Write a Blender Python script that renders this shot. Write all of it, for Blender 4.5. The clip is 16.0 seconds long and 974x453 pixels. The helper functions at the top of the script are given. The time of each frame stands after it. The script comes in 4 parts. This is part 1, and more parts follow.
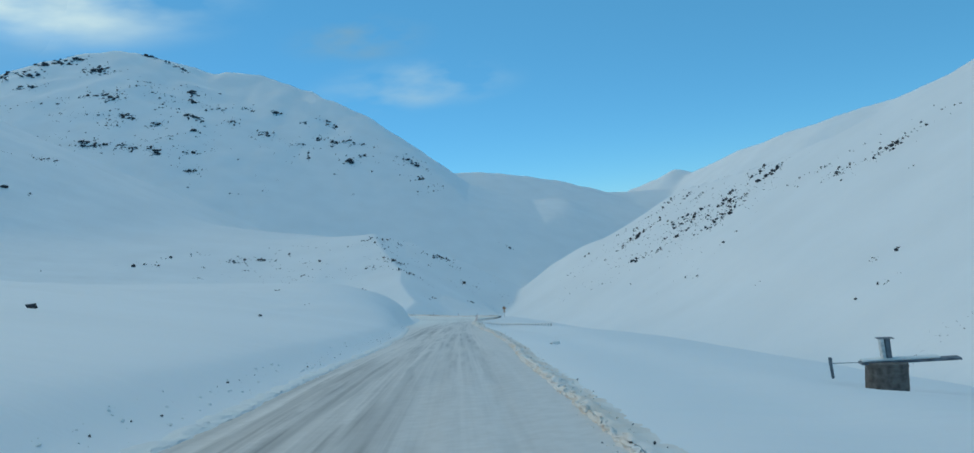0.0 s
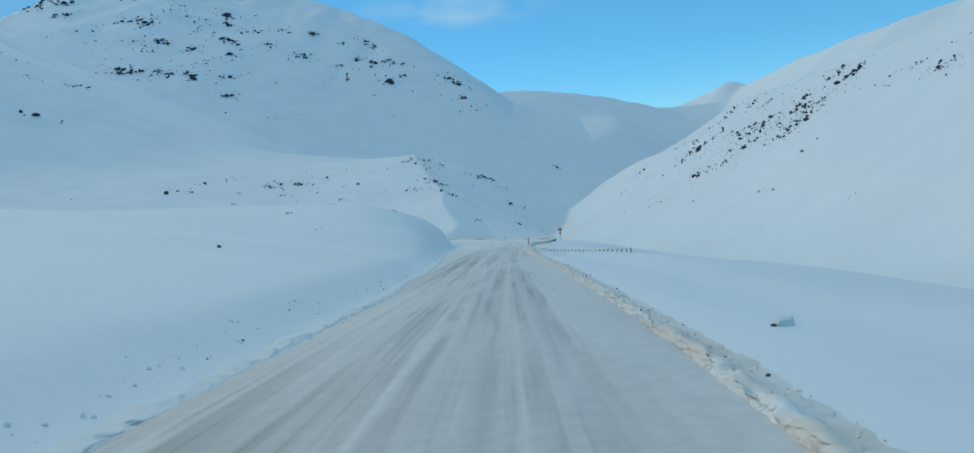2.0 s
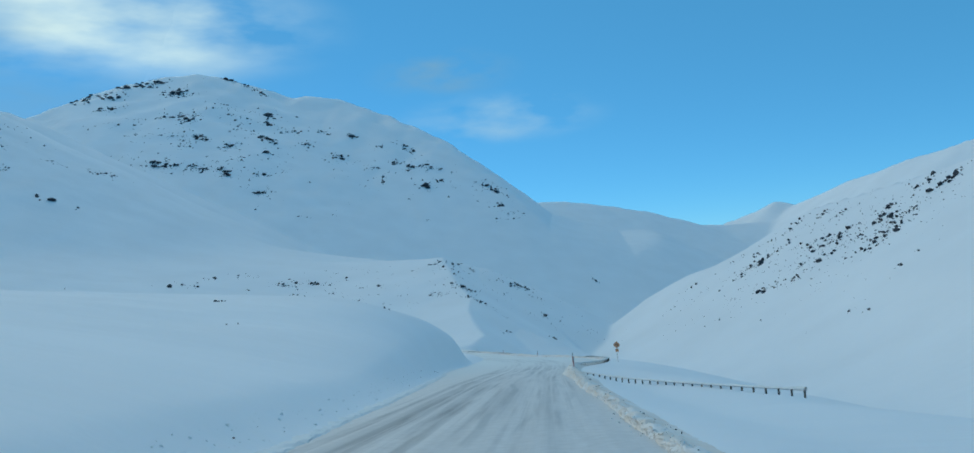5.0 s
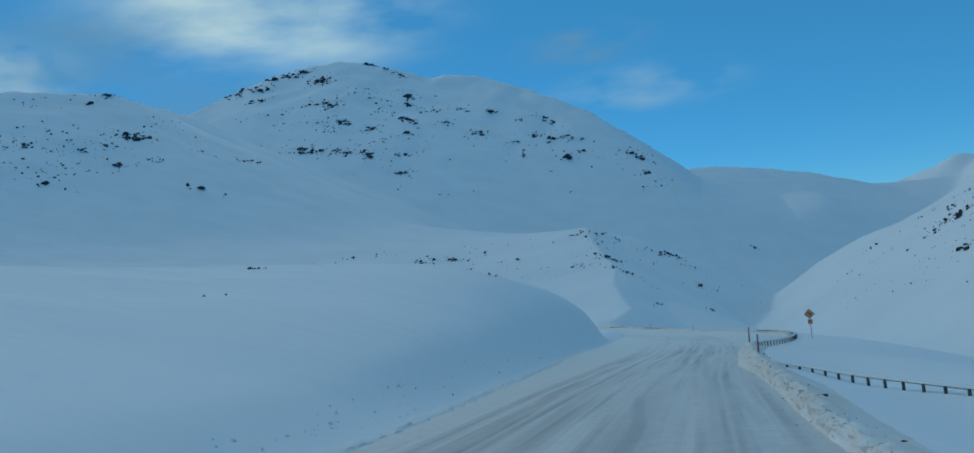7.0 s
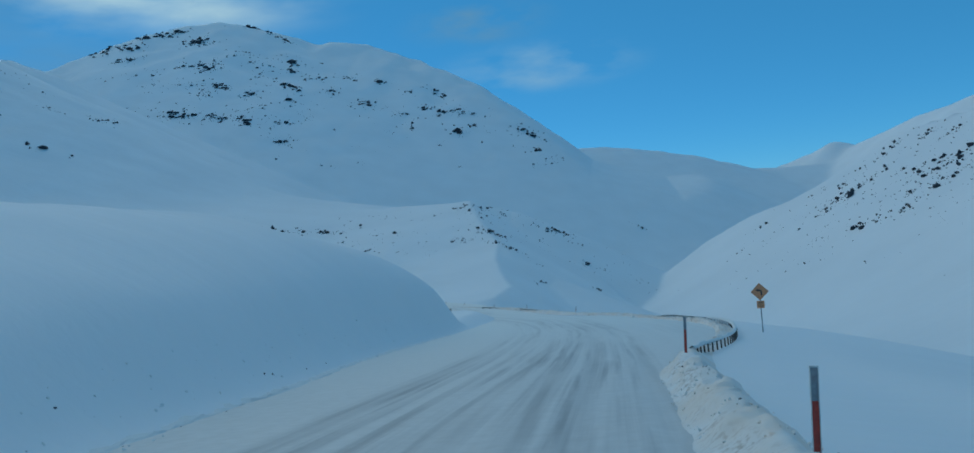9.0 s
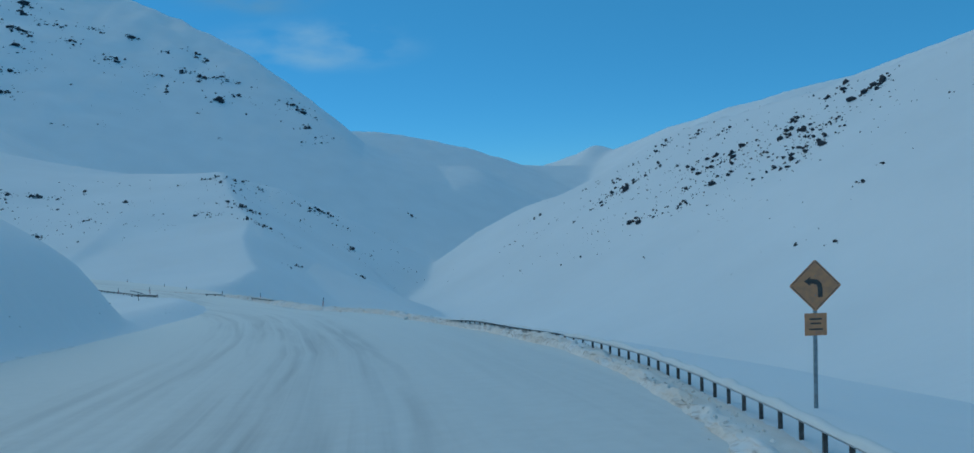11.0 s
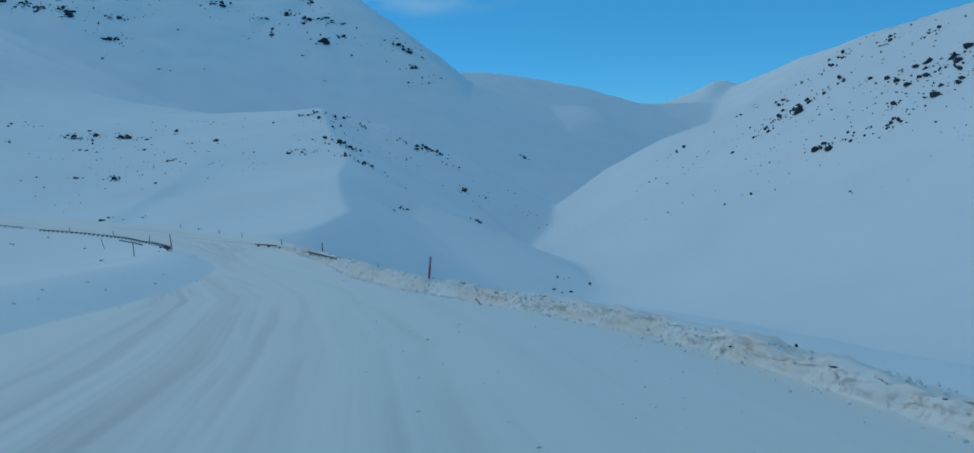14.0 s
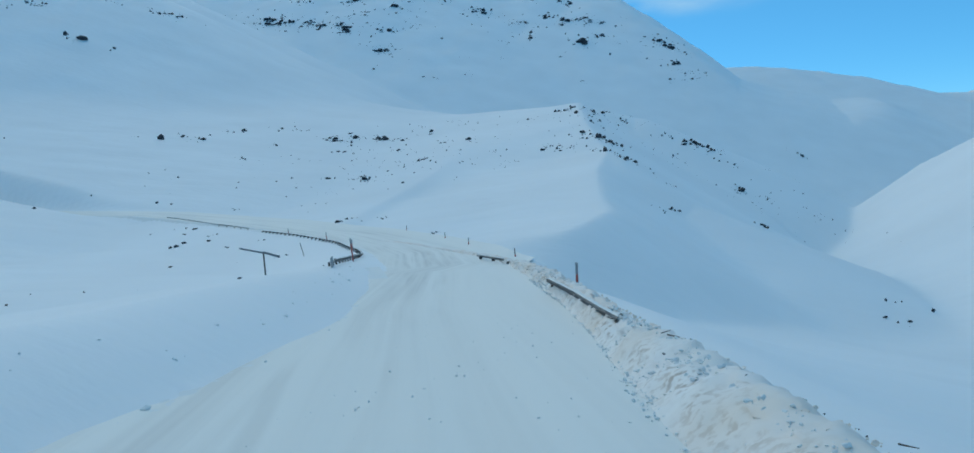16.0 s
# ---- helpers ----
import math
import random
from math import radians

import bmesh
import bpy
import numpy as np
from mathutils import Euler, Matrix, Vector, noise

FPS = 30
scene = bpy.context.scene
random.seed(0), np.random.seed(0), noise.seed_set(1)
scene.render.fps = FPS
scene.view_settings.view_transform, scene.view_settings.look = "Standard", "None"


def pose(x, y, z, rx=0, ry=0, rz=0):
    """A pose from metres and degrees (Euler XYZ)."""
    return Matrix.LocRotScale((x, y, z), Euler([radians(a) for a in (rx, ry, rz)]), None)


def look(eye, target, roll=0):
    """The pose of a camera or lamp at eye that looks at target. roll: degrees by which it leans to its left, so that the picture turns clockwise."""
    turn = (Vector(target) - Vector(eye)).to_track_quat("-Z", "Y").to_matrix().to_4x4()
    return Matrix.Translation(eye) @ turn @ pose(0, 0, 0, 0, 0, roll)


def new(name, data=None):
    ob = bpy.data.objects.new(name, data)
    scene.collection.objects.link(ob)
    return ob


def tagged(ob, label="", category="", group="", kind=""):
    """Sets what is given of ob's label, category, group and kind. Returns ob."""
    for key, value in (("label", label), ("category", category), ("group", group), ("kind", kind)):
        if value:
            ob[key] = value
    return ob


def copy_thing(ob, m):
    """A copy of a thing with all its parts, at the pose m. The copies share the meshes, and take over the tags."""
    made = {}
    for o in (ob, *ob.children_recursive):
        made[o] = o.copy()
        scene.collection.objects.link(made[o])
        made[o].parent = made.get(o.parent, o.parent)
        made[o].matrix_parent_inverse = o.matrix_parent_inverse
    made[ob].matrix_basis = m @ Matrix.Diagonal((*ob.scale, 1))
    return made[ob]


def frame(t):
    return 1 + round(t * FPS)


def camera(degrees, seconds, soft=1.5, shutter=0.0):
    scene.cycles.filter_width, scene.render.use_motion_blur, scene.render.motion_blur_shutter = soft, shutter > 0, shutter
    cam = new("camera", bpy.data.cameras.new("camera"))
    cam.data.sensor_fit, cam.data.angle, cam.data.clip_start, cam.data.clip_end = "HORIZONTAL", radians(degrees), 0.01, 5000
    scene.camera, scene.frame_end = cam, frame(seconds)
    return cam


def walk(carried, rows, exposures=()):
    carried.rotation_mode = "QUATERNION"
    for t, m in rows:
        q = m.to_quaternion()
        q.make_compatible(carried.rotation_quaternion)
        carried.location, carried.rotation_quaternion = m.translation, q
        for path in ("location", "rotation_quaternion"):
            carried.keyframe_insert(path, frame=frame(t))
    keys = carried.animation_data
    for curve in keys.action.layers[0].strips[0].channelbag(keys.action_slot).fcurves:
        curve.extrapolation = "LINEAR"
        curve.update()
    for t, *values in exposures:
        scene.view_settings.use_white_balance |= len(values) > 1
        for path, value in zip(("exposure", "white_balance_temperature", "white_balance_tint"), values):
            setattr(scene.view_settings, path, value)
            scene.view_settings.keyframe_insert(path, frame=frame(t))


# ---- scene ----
cam = camera(61.2, 16.0)
METRES, EYE, TILT, LEAN, TURN = 280.0, 3.45, 8.0, -0.5, 0.0
ROWS = [
    (0.0, 0.0004, 0.0000, 0.0000, -0.81, -8.77, 6.23),
    (0.5, -0.0014, 0.0280, -0.0073, 0.23, -9.49, 6.10),
    (1.0, -0.0030, 0.0590, -0.0150, 1.51, -11.03, 6.80),
    (1.5, -0.0045, 0.0872, -0.0217, 2.26, -12.95, 7.96),
    (2.0, -0.0059, 0.1172, -0.0294, 2.08, -13.80, 8.03),
    (2.5, -0.0069, 0.1465, -0.0369, 1.00, -12.68, 6.34),
    (3.0, -0.0079, 0.1766, -0.0449, -0.23, -11.82, 5.40),
    (3.5, -0.0092, 0.2069, -0.0530, -1.92, -10.90, 4.60),
    (4.0, -0.0109, 0.2367, -0.0608, -2.14, -8.89, 4.47),
    (4.5, -0.0124, 0.2663, -0.0685, 0.74, -6.80, 5.21),
    (5.0, -0.0138, 0.2971, -0.0767, 4.98, -5.58, 5.96),
    (5.2, -0.0145, 0.3094, -0.0801, 6.40, -5.33, 6.30),
    (7.3, -0.0198, 0.4284, -0.1100, 15.83, -5.93, 9.97),
    (7.5, -0.0202, 0.4418, -0.1134, 16.15, -5.96, 10.11),
    (8.0, -0.0213, 0.4752, -0.1220, 14.77, -6.61, 9.60),
    (8.5, -0.0224, 0.5057, -0.1297, 11.56, -7.59, 8.58),
    (9.0, -0.0236, 0.5369, -0.1377, 7.68, -8.41, 7.44),
    (9.5, -0.0241, 0.5678, -0.1457, 3.46, -9.22, 6.09),
    (10.0, -0.0241, 0.5992, -0.1533, -0.81, -10.11, 4.51),
    (10.2, -0.0241, 0.6118, -0.1563, -2.41, -10.41, 3.90),
    (12.3, -0.0268, 0.7413, -0.1905, -11.16, -10.19, -0.09),
    (12.5, -0.0278, 0.7533, -0.1935, -10.54, -10.46, -0.15),
    (13.0, -0.0302, 0.7833, -0.2009, -8.05, -11.74, 0.83),
    (13.5, -0.0337, 0.8138, -0.2081, -4.21, -13.06, 2.26),
    (14.0, -0.0377, 0.8444, -0.2153, -0.41, -13.83, 3.83),
    (14.5, -0.0426, 0.8743, -0.2224, 2.62, -13.95, 4.82),
    (15.0, -0.0485, 0.9042, -0.2297, 6.20, -13.26, 5.55),
    (15.5, -0.0552, 0.9341, -0.2368, 11.47, -12.35, 6.10),
    (16.0, -0.0637, 0.9664, -0.2441, 17.01, -11.78, 7.33),
]
EXPOSURES = [(0.0, 0.74, 4600, -17), (2.5, 0.86, 4620, -17), (3.5, 0.80, 4480, -18), (5.0, 0.74, 4380, -18), (7.3, 0.24, 4080, -19), (10.2, 0.28, 4030, -19), (13.0, 0.31, 3960, -19), (14.0, 0.33, 4000, -18), (14.6, 0.68, 4200, -18), (15.2, 0.77, 4290, -17), (16.0, 0.86, 4380, -16)]
walk(cam, [(t, pose(0, 0, EYE, TILT, LEAN, TURN) @ pose(METRES * x, METRES * y, METRES * z, 90 + pitch, roll, yaw)) for t, x, y, z, yaw, pitch, roll in ROWS],
     exposures=EXPOSURES)

# ---- sky, sun ----
SUN_AZ, SUN_EL = 54.0, 38.0  # degrees left of the road's heading, and above the horizon; veiled by cloud
world = bpy.data.worlds.new("sky")
scene.world = world
world.use_nodes = True
wn = world.node_tree
sky = wn.nodes.new("ShaderNodeTexSky")
sky.sky_type, sky.sun_disc = "NISHITA", False
sky.sun_elevation, sky.sun_rotation = radians(SUN_EL), radians(-SUN_AZ)
sky.altitude, sky.air_density, sky.dust_density, sky.ozone_density = 3500, 0.85, 0.0, 2.4
# thin even veil of high haze over the clear sky
veil = wn.nodes.new("ShaderNodeMix")
veil.data_type = "RGBA"
veil.inputs[0].default_value = 0.5
veil.inputs[7].default_value = (1.9, 3.4, 4.4, 1)
wn.links.new(sky.outputs[0], veil.inputs[6])
wn.links.new(veil.outputs[2], wn.nodes["Background"].inputs[0])
wn.nodes["Background"].inputs[1].default_value = 0.065
sun = new("sun", bpy.data.lights.new("sun", "SUN"))
sun.data.energy, sun.data.angle, sun.data.color = 1.0, radians(90), (1.0, 0.62, 0.33)
sun_dir = Vector((-math.sin(radians(SUN_AZ)) * math.cos(radians(SUN_EL)), math.cos(radians(SUN_AZ)) * math.cos(radians(SUN_EL)), math.sin(radians(SUN_EL))))
sun.matrix_world = look(sun_dir * 500, (0, 0, 0))

# ---- form of the land ----
# edges of the ploughed road: (y, x), and its height by y
RIGHT = [(-80, 2.5), (0, 2.0), (20, 1.66), (47, 0.84), (86, -0.48), (105, -1.94), (140, -4.0), (150, -4.5), (165, -4.95), (176, -5.1), (182, -5.1), (187, -4.6), (195, -3.0), (203, -1.2), (212, -0.2), (220, -0.1), (226, -0.95), (230, -1.45), (235, -2.15), (239, -2.85), (243, -3.55), (250, -5.05), (256, -6.2), (260, -7.25), (265, -9.15), (269, -10.65), (272, -12.0), (276.5, -13.9), (284, -17.0), (289, -18.7), (296, -20.95), (302, -22.9), (310, -25.9), (319.3, -29.5), (326, -32.4), (333.4, -36.0), (340, -40.2), (348, -45.2), (358.5, -52.8), (370, -62.8), (384, -77.0), (408, -104.0)]
LEFT = [(-80, -6.1), (0, -7.5), (20, -8.04), (50, -9.35), (80, -10.86), (115, -13.32), (151, -16.6), (165, -17.8), (186, -20.2), (200, -22.4), (215, -23.8), (235, -24.3), (262, -25.2), (275, -25.9), (283, -26.3), (290, -27.3), (300, -29.8), (312, -34.6), (324, -40.6), (334, -45.6), (343, -50.2), (359, -60.0), (376, -73.0), (392, -91.5), (412, -120.0)]
BED = [(-400, 40.85), (-80, 9.45), (0, 0.85), (40, -3.51), (80, -8.17), (120, -12.74), (160, -17.1), (200, -21.6), (240, -25.8), (277, -29.4), (303, -31.4), (333, -33.5), (350, -34.3), (366, -34.8), (388, -34.95), (410, -34.1), (432, -32.0), (460, -28.0)]
# the road past the bend, as a line down its middle
BEND = [(-37.3, 328.4), (-45.6, 347.2), (-56.4, 364.4), (-73.6, 385.4), (-102.2, 408.8), (-146.0, 432.0), (-230.0, 456.0), (-330.0, 470.0)]
VALLEY = [(-400, 70, 30.0), (-100, 66, -12.0), (60, 66, -24.0), (131, 66, -32.0), (200, 58, -38.0), (270, 48, -43.0), (350, 30, -51.0), (446, 8, -64.5), (550, -4, -68.0), (639, -8, -73.0),
          (800, 8, -88.0), (1000, 40, -92.0), (1250, 110, -86.0), (1500, 160, -80.0), (1700, 200, -40.0), (2200, 200, -120.0)]
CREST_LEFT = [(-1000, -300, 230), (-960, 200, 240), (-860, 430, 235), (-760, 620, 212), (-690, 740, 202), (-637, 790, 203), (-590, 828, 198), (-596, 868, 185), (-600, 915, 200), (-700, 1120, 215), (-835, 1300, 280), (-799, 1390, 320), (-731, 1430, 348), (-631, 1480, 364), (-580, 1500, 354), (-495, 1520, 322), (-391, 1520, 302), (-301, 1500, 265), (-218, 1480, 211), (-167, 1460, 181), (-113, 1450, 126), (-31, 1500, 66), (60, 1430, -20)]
CREST_BACK = [(-90, 1600, 92), (-42, 1600, 92), (-10, 1600, 90), (22, 1600, 85), (75, 1600, 74), (128, 1600, 61), (181, 1600, 43), (234, 1600, 26), (277, 1600, 23), (352, 1600, 22), (520, 1560, 40)]
CREST_SUN = [(265, 1720, 16), (308, 1700, 30), (351, 1680, 44), (374, 1670, 53), (386, 1660, 59), (398, 1650, 54), (405, 1630, 47), (424, 1600, 54), (439, 1560, 61), (471, 1500, 77), (482, 1400, 81), (498, 1330, 90), (519, 1280, 94), (540, 1240, 101), (568, 1216, 107), (600, 1180, 113), (680, 1020, 150), (760, 800, 190), (800, 300, 240)]
BROW = [(-60, 640), (12, 628), (45, 639), (70, 618), (82, 588), (96, 577), (126, 570), (137, 555), (145, 522), (154, 490), (162, 462), (173, 440), (183, 420), (193, 402), (206, 384), (218, 370), (300, 315), (500, 260), (1200, 200)]
CREST_SHELF = [(-420, 760, 20), (-260, 710, 6), (-150, 680, -1), (-92, 655, -3.5)]
DRIFT = [(-39.5, 316.5, -32.0), (-41.0, 319.8, -31.84), (-50.7, 342.9, -33.94), (-54.8, 350.0, -34.24), (-59.4, 356.7, -34.52), (-70.9, 372.0, -34.86), (-81.0, 382.0, -34.78), (-93.2, 392.4, -34.70), (-99.3, 397.5, -34.52), (-114.0, 408.0, -34.05), (-137.0, 423.4, -32.75)]
CREST_SPUR = [(-92, 655, -3.5), (-78, 590, -14), (-60, 530, -26), (-52, 505, -31), (-36, 498, -41), (-19, 490, -52), (2, 476, -65)]
LOBE = [(-60, 530, -26), (-55, 480, -31), (-47, 440, -34.5), (-41, 415, -36.5), (-43, 392, -37.5)]
RIB = [(-92, 655, -4), (-66, 655, -11), (-56, 655, -16), (-42, 655, -23), (-21, 658, -43), (-2, 662, -59), (12, 670, -70)]


def lattice(ix, iy, seed):
    h = (ix.astype(np.int64) * 374761393 + iy.astype(np.int64) * 668265263 + seed * 974634533) & 0x7FFFFFFF
    h = ((h ^ (h >> 13)) * 1274126177) & 0x7FFFFFFF
    return ((h ^ (h >> 16)) & 0xFFFF) / 32767.5 - 1.0


def wavy(x, y, size, seed):
    """Smooth noise between -1 and 1 with features of about that size."""
    x, y = np.asarray(x, float) / size, np.asarray(y, float) / size
    ix, iy = np.floor(x), np.floor(y)
    fx, fy = x - ix, y - iy
    fx, fy = fx * fx * fx * (fx * (fx * 6 - 15) + 10), fy * fy * fy * (fy * (fy * 6 - 15) + 10)
    a, b = lattice(ix, iy, seed), lattice(ix + 1, iy, seed)
    c, d = lattice(ix, iy + 1, seed), lattice(ix + 1, iy + 1, seed)
    return (a + (b - a) * fx) * (1 - fy) + (c + (d - c) * fx) * fy


def rough(x, y, size, seed, octaves=4, gain=0.5):
    return sum(gain ** n * wavy(x, y, size / 2 ** n, seed + n) for n in range(octaves))


def higher(a, b, soft):
    return 0.5 * (a + b + np.sqrt((a - b) ** 2 + soft ** 2))


def lower(a, b, soft):
    return 0.5 * (a + b - np.sqrt((a - b) ** 2 + soft ** 2))


def joined(a, b, width):
    """The higher of two surfaces, with a fillet where they meet."""
    h = np.clip(0.5 + 0.5 * (a - b) / width, 0, 1)
    return b * (1 - h) + a * h + 0.5 * width * h * (1 - h)


def by_y(table, y, column=1):
    return np.interp(y, [row[0] for row in table], [row[column] for row in table])


def ridge(x, y, crest, left, right, blunt):
    """Height of a ridge along a crest line: it falls off to either side of the line at the given slopes."""
    best = np.full(np.shape(x), -1e4)
    for (ax, ay, az), (bx, by, bz) in zip(crest, crest[1:]):
        dx, dy = bx - ax, by - ay
        s = np.clip(((x - ax) * dx + (y - ay) * dy) / (dx * dx + dy * dy), 0, 1)
        off = np.hypot(x - ax - s * dx, y - ay - s * dy)
        turn = ((x - ax) * dy - (y - ay) * dx) / (np.hypot(dx, dy) * np.maximum(off, 1e-6))
        slope = left + (right - left) * np.clip(0.5 + 0.5 * turn, 0, 1)
        best = np.maximum(best, az + s * (bz - az) - slope * (np.sqrt(off * off + blunt * blunt) - blunt))
    return best


def bend_off(x, y):
    """Distance from the middle of the road past the bend, and the height of the road there."""
    best, level = np.full(np.shape(x), 1e4), np.zeros(np.shape(x))
    for (ax, ay), (bx, by) in zip(BEND, BEND[1:]):
        dx, dy = bx - ax, by - ay
        s = np.clip(((x - ax) * dx + (y - ay) * dy) / (dx * dx + dy * dy), 0, 1)
        off = np.hypot(x - ax - s * dx, y - ay - s * dy)
        level = np.where(off < best, by_y(BED, ay + s * dy), level)
        best = np.minimum(best, off)
    return best, level


def land(x, y, fine=True):
    """Height of the snow-covered ground."""
    x, y = np.asarray(x, float), np.asarray(y, float)
    bed, xl, xr = by_y(BED, y), by_y(LEFT, y), by_y(RIGHT, y)
    # the hillside that the road was cut into, and the bowl past it
    up = np.maximum(xl - x, 0)
    cut = np.clip((y - 142) / 80, 0, 1)
    foot = 1 - 0.75 * np.exp(-(up / 2.2) ** 2)
    hill = bed + (0.20 - 0.110 * cut) * up + foot * (1.0 + 10.6 * cut) * (1 - np.exp(-up / (5.0 + 1.5 * cut)))
    drop = -13.0 - 1.27 * (y - 247)
    hill = lower(hill, drop, 2.0)
    bowl = -37.4 + 0.10 * np.clip(y - 440, 0, 320) - 0.34 * np.maximum(y - 790, 0) + 0.17 * np.maximum(-x - 130, 0) + 0.05 * np.maximum(380 - y, 0)
    leftside = higher(hill, bowl, 2.5)
    shoulder = bed + 0.95 * np.clip((326 - y) / 22, 0, 1) - 0.12 * np.maximum(up - 4, 0) - 4 * np.clip((y - 322) / 14, 0, 1)
    leftside = joined(leftside, np.where(y > 240, shoulder, -1e3), 1.0)
    # the ground that falls from the road into the valley
    vx, vz = by_y(VALLEY, y), by_y(VALLEY, y, 2)
    flat = np.interp(y, [60, 115, 165, 195, 260, 330], [7.0, 10.5, 8.5, 5.5, 4.0, 0.0])
    across = np.clip((x - xr - flat) / np.maximum(vx - xr - flat, 8), 0, 2.5)
    valley = bed - np.interp(y, [100, 130, 165, 180], [0.13, 0.21, 0.21, 0.13]) * np.minimum(np.maximum(x - xr, 0), 5.2) + (vz - bed) * np.minimum(across, 1) ** np.interp(y, [40, 230, 300, 340], [1.3, 1.2, 1.0, 0.6])
    deep = np.clip((y - 340) / 90, 0, 1)
    side = np.where(x < (xl + xr) / 2, leftside, valley)
    far = higher(vz + 0.12 * np.abs(x - vx) * np.clip((1700 - y) / 300, 0, 1), bowl - 0.6 * np.maximum(x - vx + 110, 0), 2.0)
    z = side * (1 - deep) + far * deep
    # right-hand mountainside, up to its brow
    face = -17.6 + 0.593 * (x - 100) + 0.0655 * np.clip(y - 480, -60, 260) + 0.5 * wavy(x, y, 130, 3)
    past = np.maximum(y - np.interp(x, [row[0] for row in BROW], [row[1] for row in BROW]), 0)
    face = face - 0.7 * (np.sqrt(past * past + 64) - 8)
    z = joined(z, face, np.interp(y, [150, 300, 400, 520, 620], [6.0, 24.0, 34.0, 26.0, 8.0]))
    brink = np.interp(y, [392, 415, 440, 505, 530, 590, 655, 900], [-43, -41, -47, -52, -60, -78, -92, -92])
    z = higher(z, ridge(x, y, CREST_SHELF, 0.62, 0.19, 6.0) - 0.6 * np.maximum(x - brink, 0), 4.0)
    z = higher(z, ridge(x, y, CREST_SPUR, 0.60, 0.16, 1.5) - 0.4 * np.maximum(x - brink - 60, 0), 3.0)
    z = higher(z, ridge(x, y, LOBE, 0.66, 0.08, 1.2), 1.2)
    z = higher(z, ridge(x, y, RIB, 0.62, 0.5, 4.0), 2.0)
    far_relief = 2.5 * rough(x, 0.35 * y, 60, 11, 3)
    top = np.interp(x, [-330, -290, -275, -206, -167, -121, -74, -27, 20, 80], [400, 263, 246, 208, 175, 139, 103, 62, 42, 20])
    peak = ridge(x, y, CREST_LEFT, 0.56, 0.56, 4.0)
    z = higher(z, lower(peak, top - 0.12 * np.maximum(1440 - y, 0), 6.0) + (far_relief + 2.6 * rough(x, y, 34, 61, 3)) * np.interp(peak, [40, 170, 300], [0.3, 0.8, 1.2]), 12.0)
    z = higher(z, ridge(x, y, CREST_BACK, 0.42, 0.42, 14.0) + 0.12 * far_relief, 5.0)
    z = higher(z, ridge(x, y, CREST_SUN, 0.7, 0.7, 16.0), 2.0)
    if fine:
        z = z + 0.5 * rough(x, y, 40, 21, 3) * np.clip((np.minimum(np.abs(x - xl), np.abs(x - xr)) - 2) / 20, 0, 1)
        z = z + 0.07 * rough(x, y, 6, 31, 2) + 0.3 * rough(0.45 * x, y, 13, 34, 3) * np.clip((xl - x - 6) / 14, 0, 1) * np.clip((620 - y) / 60, 0, 1)
    # hollow blown out round the drum
    z = z - 0.36 * np.exp(-((x - 11.5) ** 2 + (y - 24.4) ** 2) / 2.4)
    # bed of the road
    off, level = bend_off(x, y)
    near = np.where(y < 330, np.maximum(np.maximum(xl - x, x - xr), 0), np.maximum(off - 6.0, 0))
    near = np.minimum(near, np.where(y > 322, np.maximum(off - 6.0, 0), 1e4))
    level = np.where((y < 330) & (near < off - 6.0 + 1e-6) | (y < 322), bed, level)
    hold = np.clip(1 - near / 3.8, 0, 1) ** 1.5
    z = z * (1 - hold) + (level - 0.12) * hold
    # snow drifted up along the rail of the bend
    return higher(z, ridge(x, y, DRIFT, 0.14, 0.4, 0.8), 0.12)


# ---- end of the form ----

# ---- materials ----
def material(name, colour, rough_at=0.7, metal=0.0):
    m = bpy.data.materials.new(name)
    m.use_nodes = True
    b = m.node_tree.nodes["Principled BSDF"]
    b.inputs["Base Color"].default_value = (*colour, 1)
    b.inputs["Roughness"].default_value = rough_at
    b.inputs["Metallic"].default_value = metal
    return m, m.node_tree.nodes, m.node_tree.links, b


def noise_node(n, l, scale, detail=5.0, stretch=None, source="Object"):
    tc, t = n.new("ShaderNodeTexCoord"), n.new("ShaderNodeTexNoise")
    t.inputs["Scale"].default_value, t.inputs["Detail"].default_value = scale, detail
    if stretch:
        mp = n.new("ShaderNodeMapping")
        mp.inputs["Scale"].default_value = stretch
        l.new(tc.outputs[source], mp.inputs[0])
        l.new(mp.outputs[0], t.inputs["Vector"])
    else:
        l.new(tc.outputs[source], t.inputs["Vector"])
    return t


def ramp(n, l, source, stops):
    r = n.new("ShaderNodeValToRGB")
    while len(r.color_ramp.elements) < len(stops):
        r.color_ramp.elements.new(0.5)
    for e, (p, c) in zip(r.color_ramp.elements, stops):
        e.position, e.color = p, (*c, 1) if len(c) == 3 else c
    l.new(source, r.inputs[0])
    return r


def mix(n, l, fac, a, b, kind="MIX"):
    m = n.new("ShaderNodeMix")
    m.data_type, m.blend_type = "RGBA", kind
    for value, slot in ((fac, 0), (a, 6), (b, 7)):
        if isinstance(value, (int, float)):
            m.inputs[slot].default_value = value
        elif isinstance(value, tuple):
            m.inputs[slot].default_value = (*value, 1)
        else:
            l.new(value, m.inputs[slot])
    return m.outputs[2]


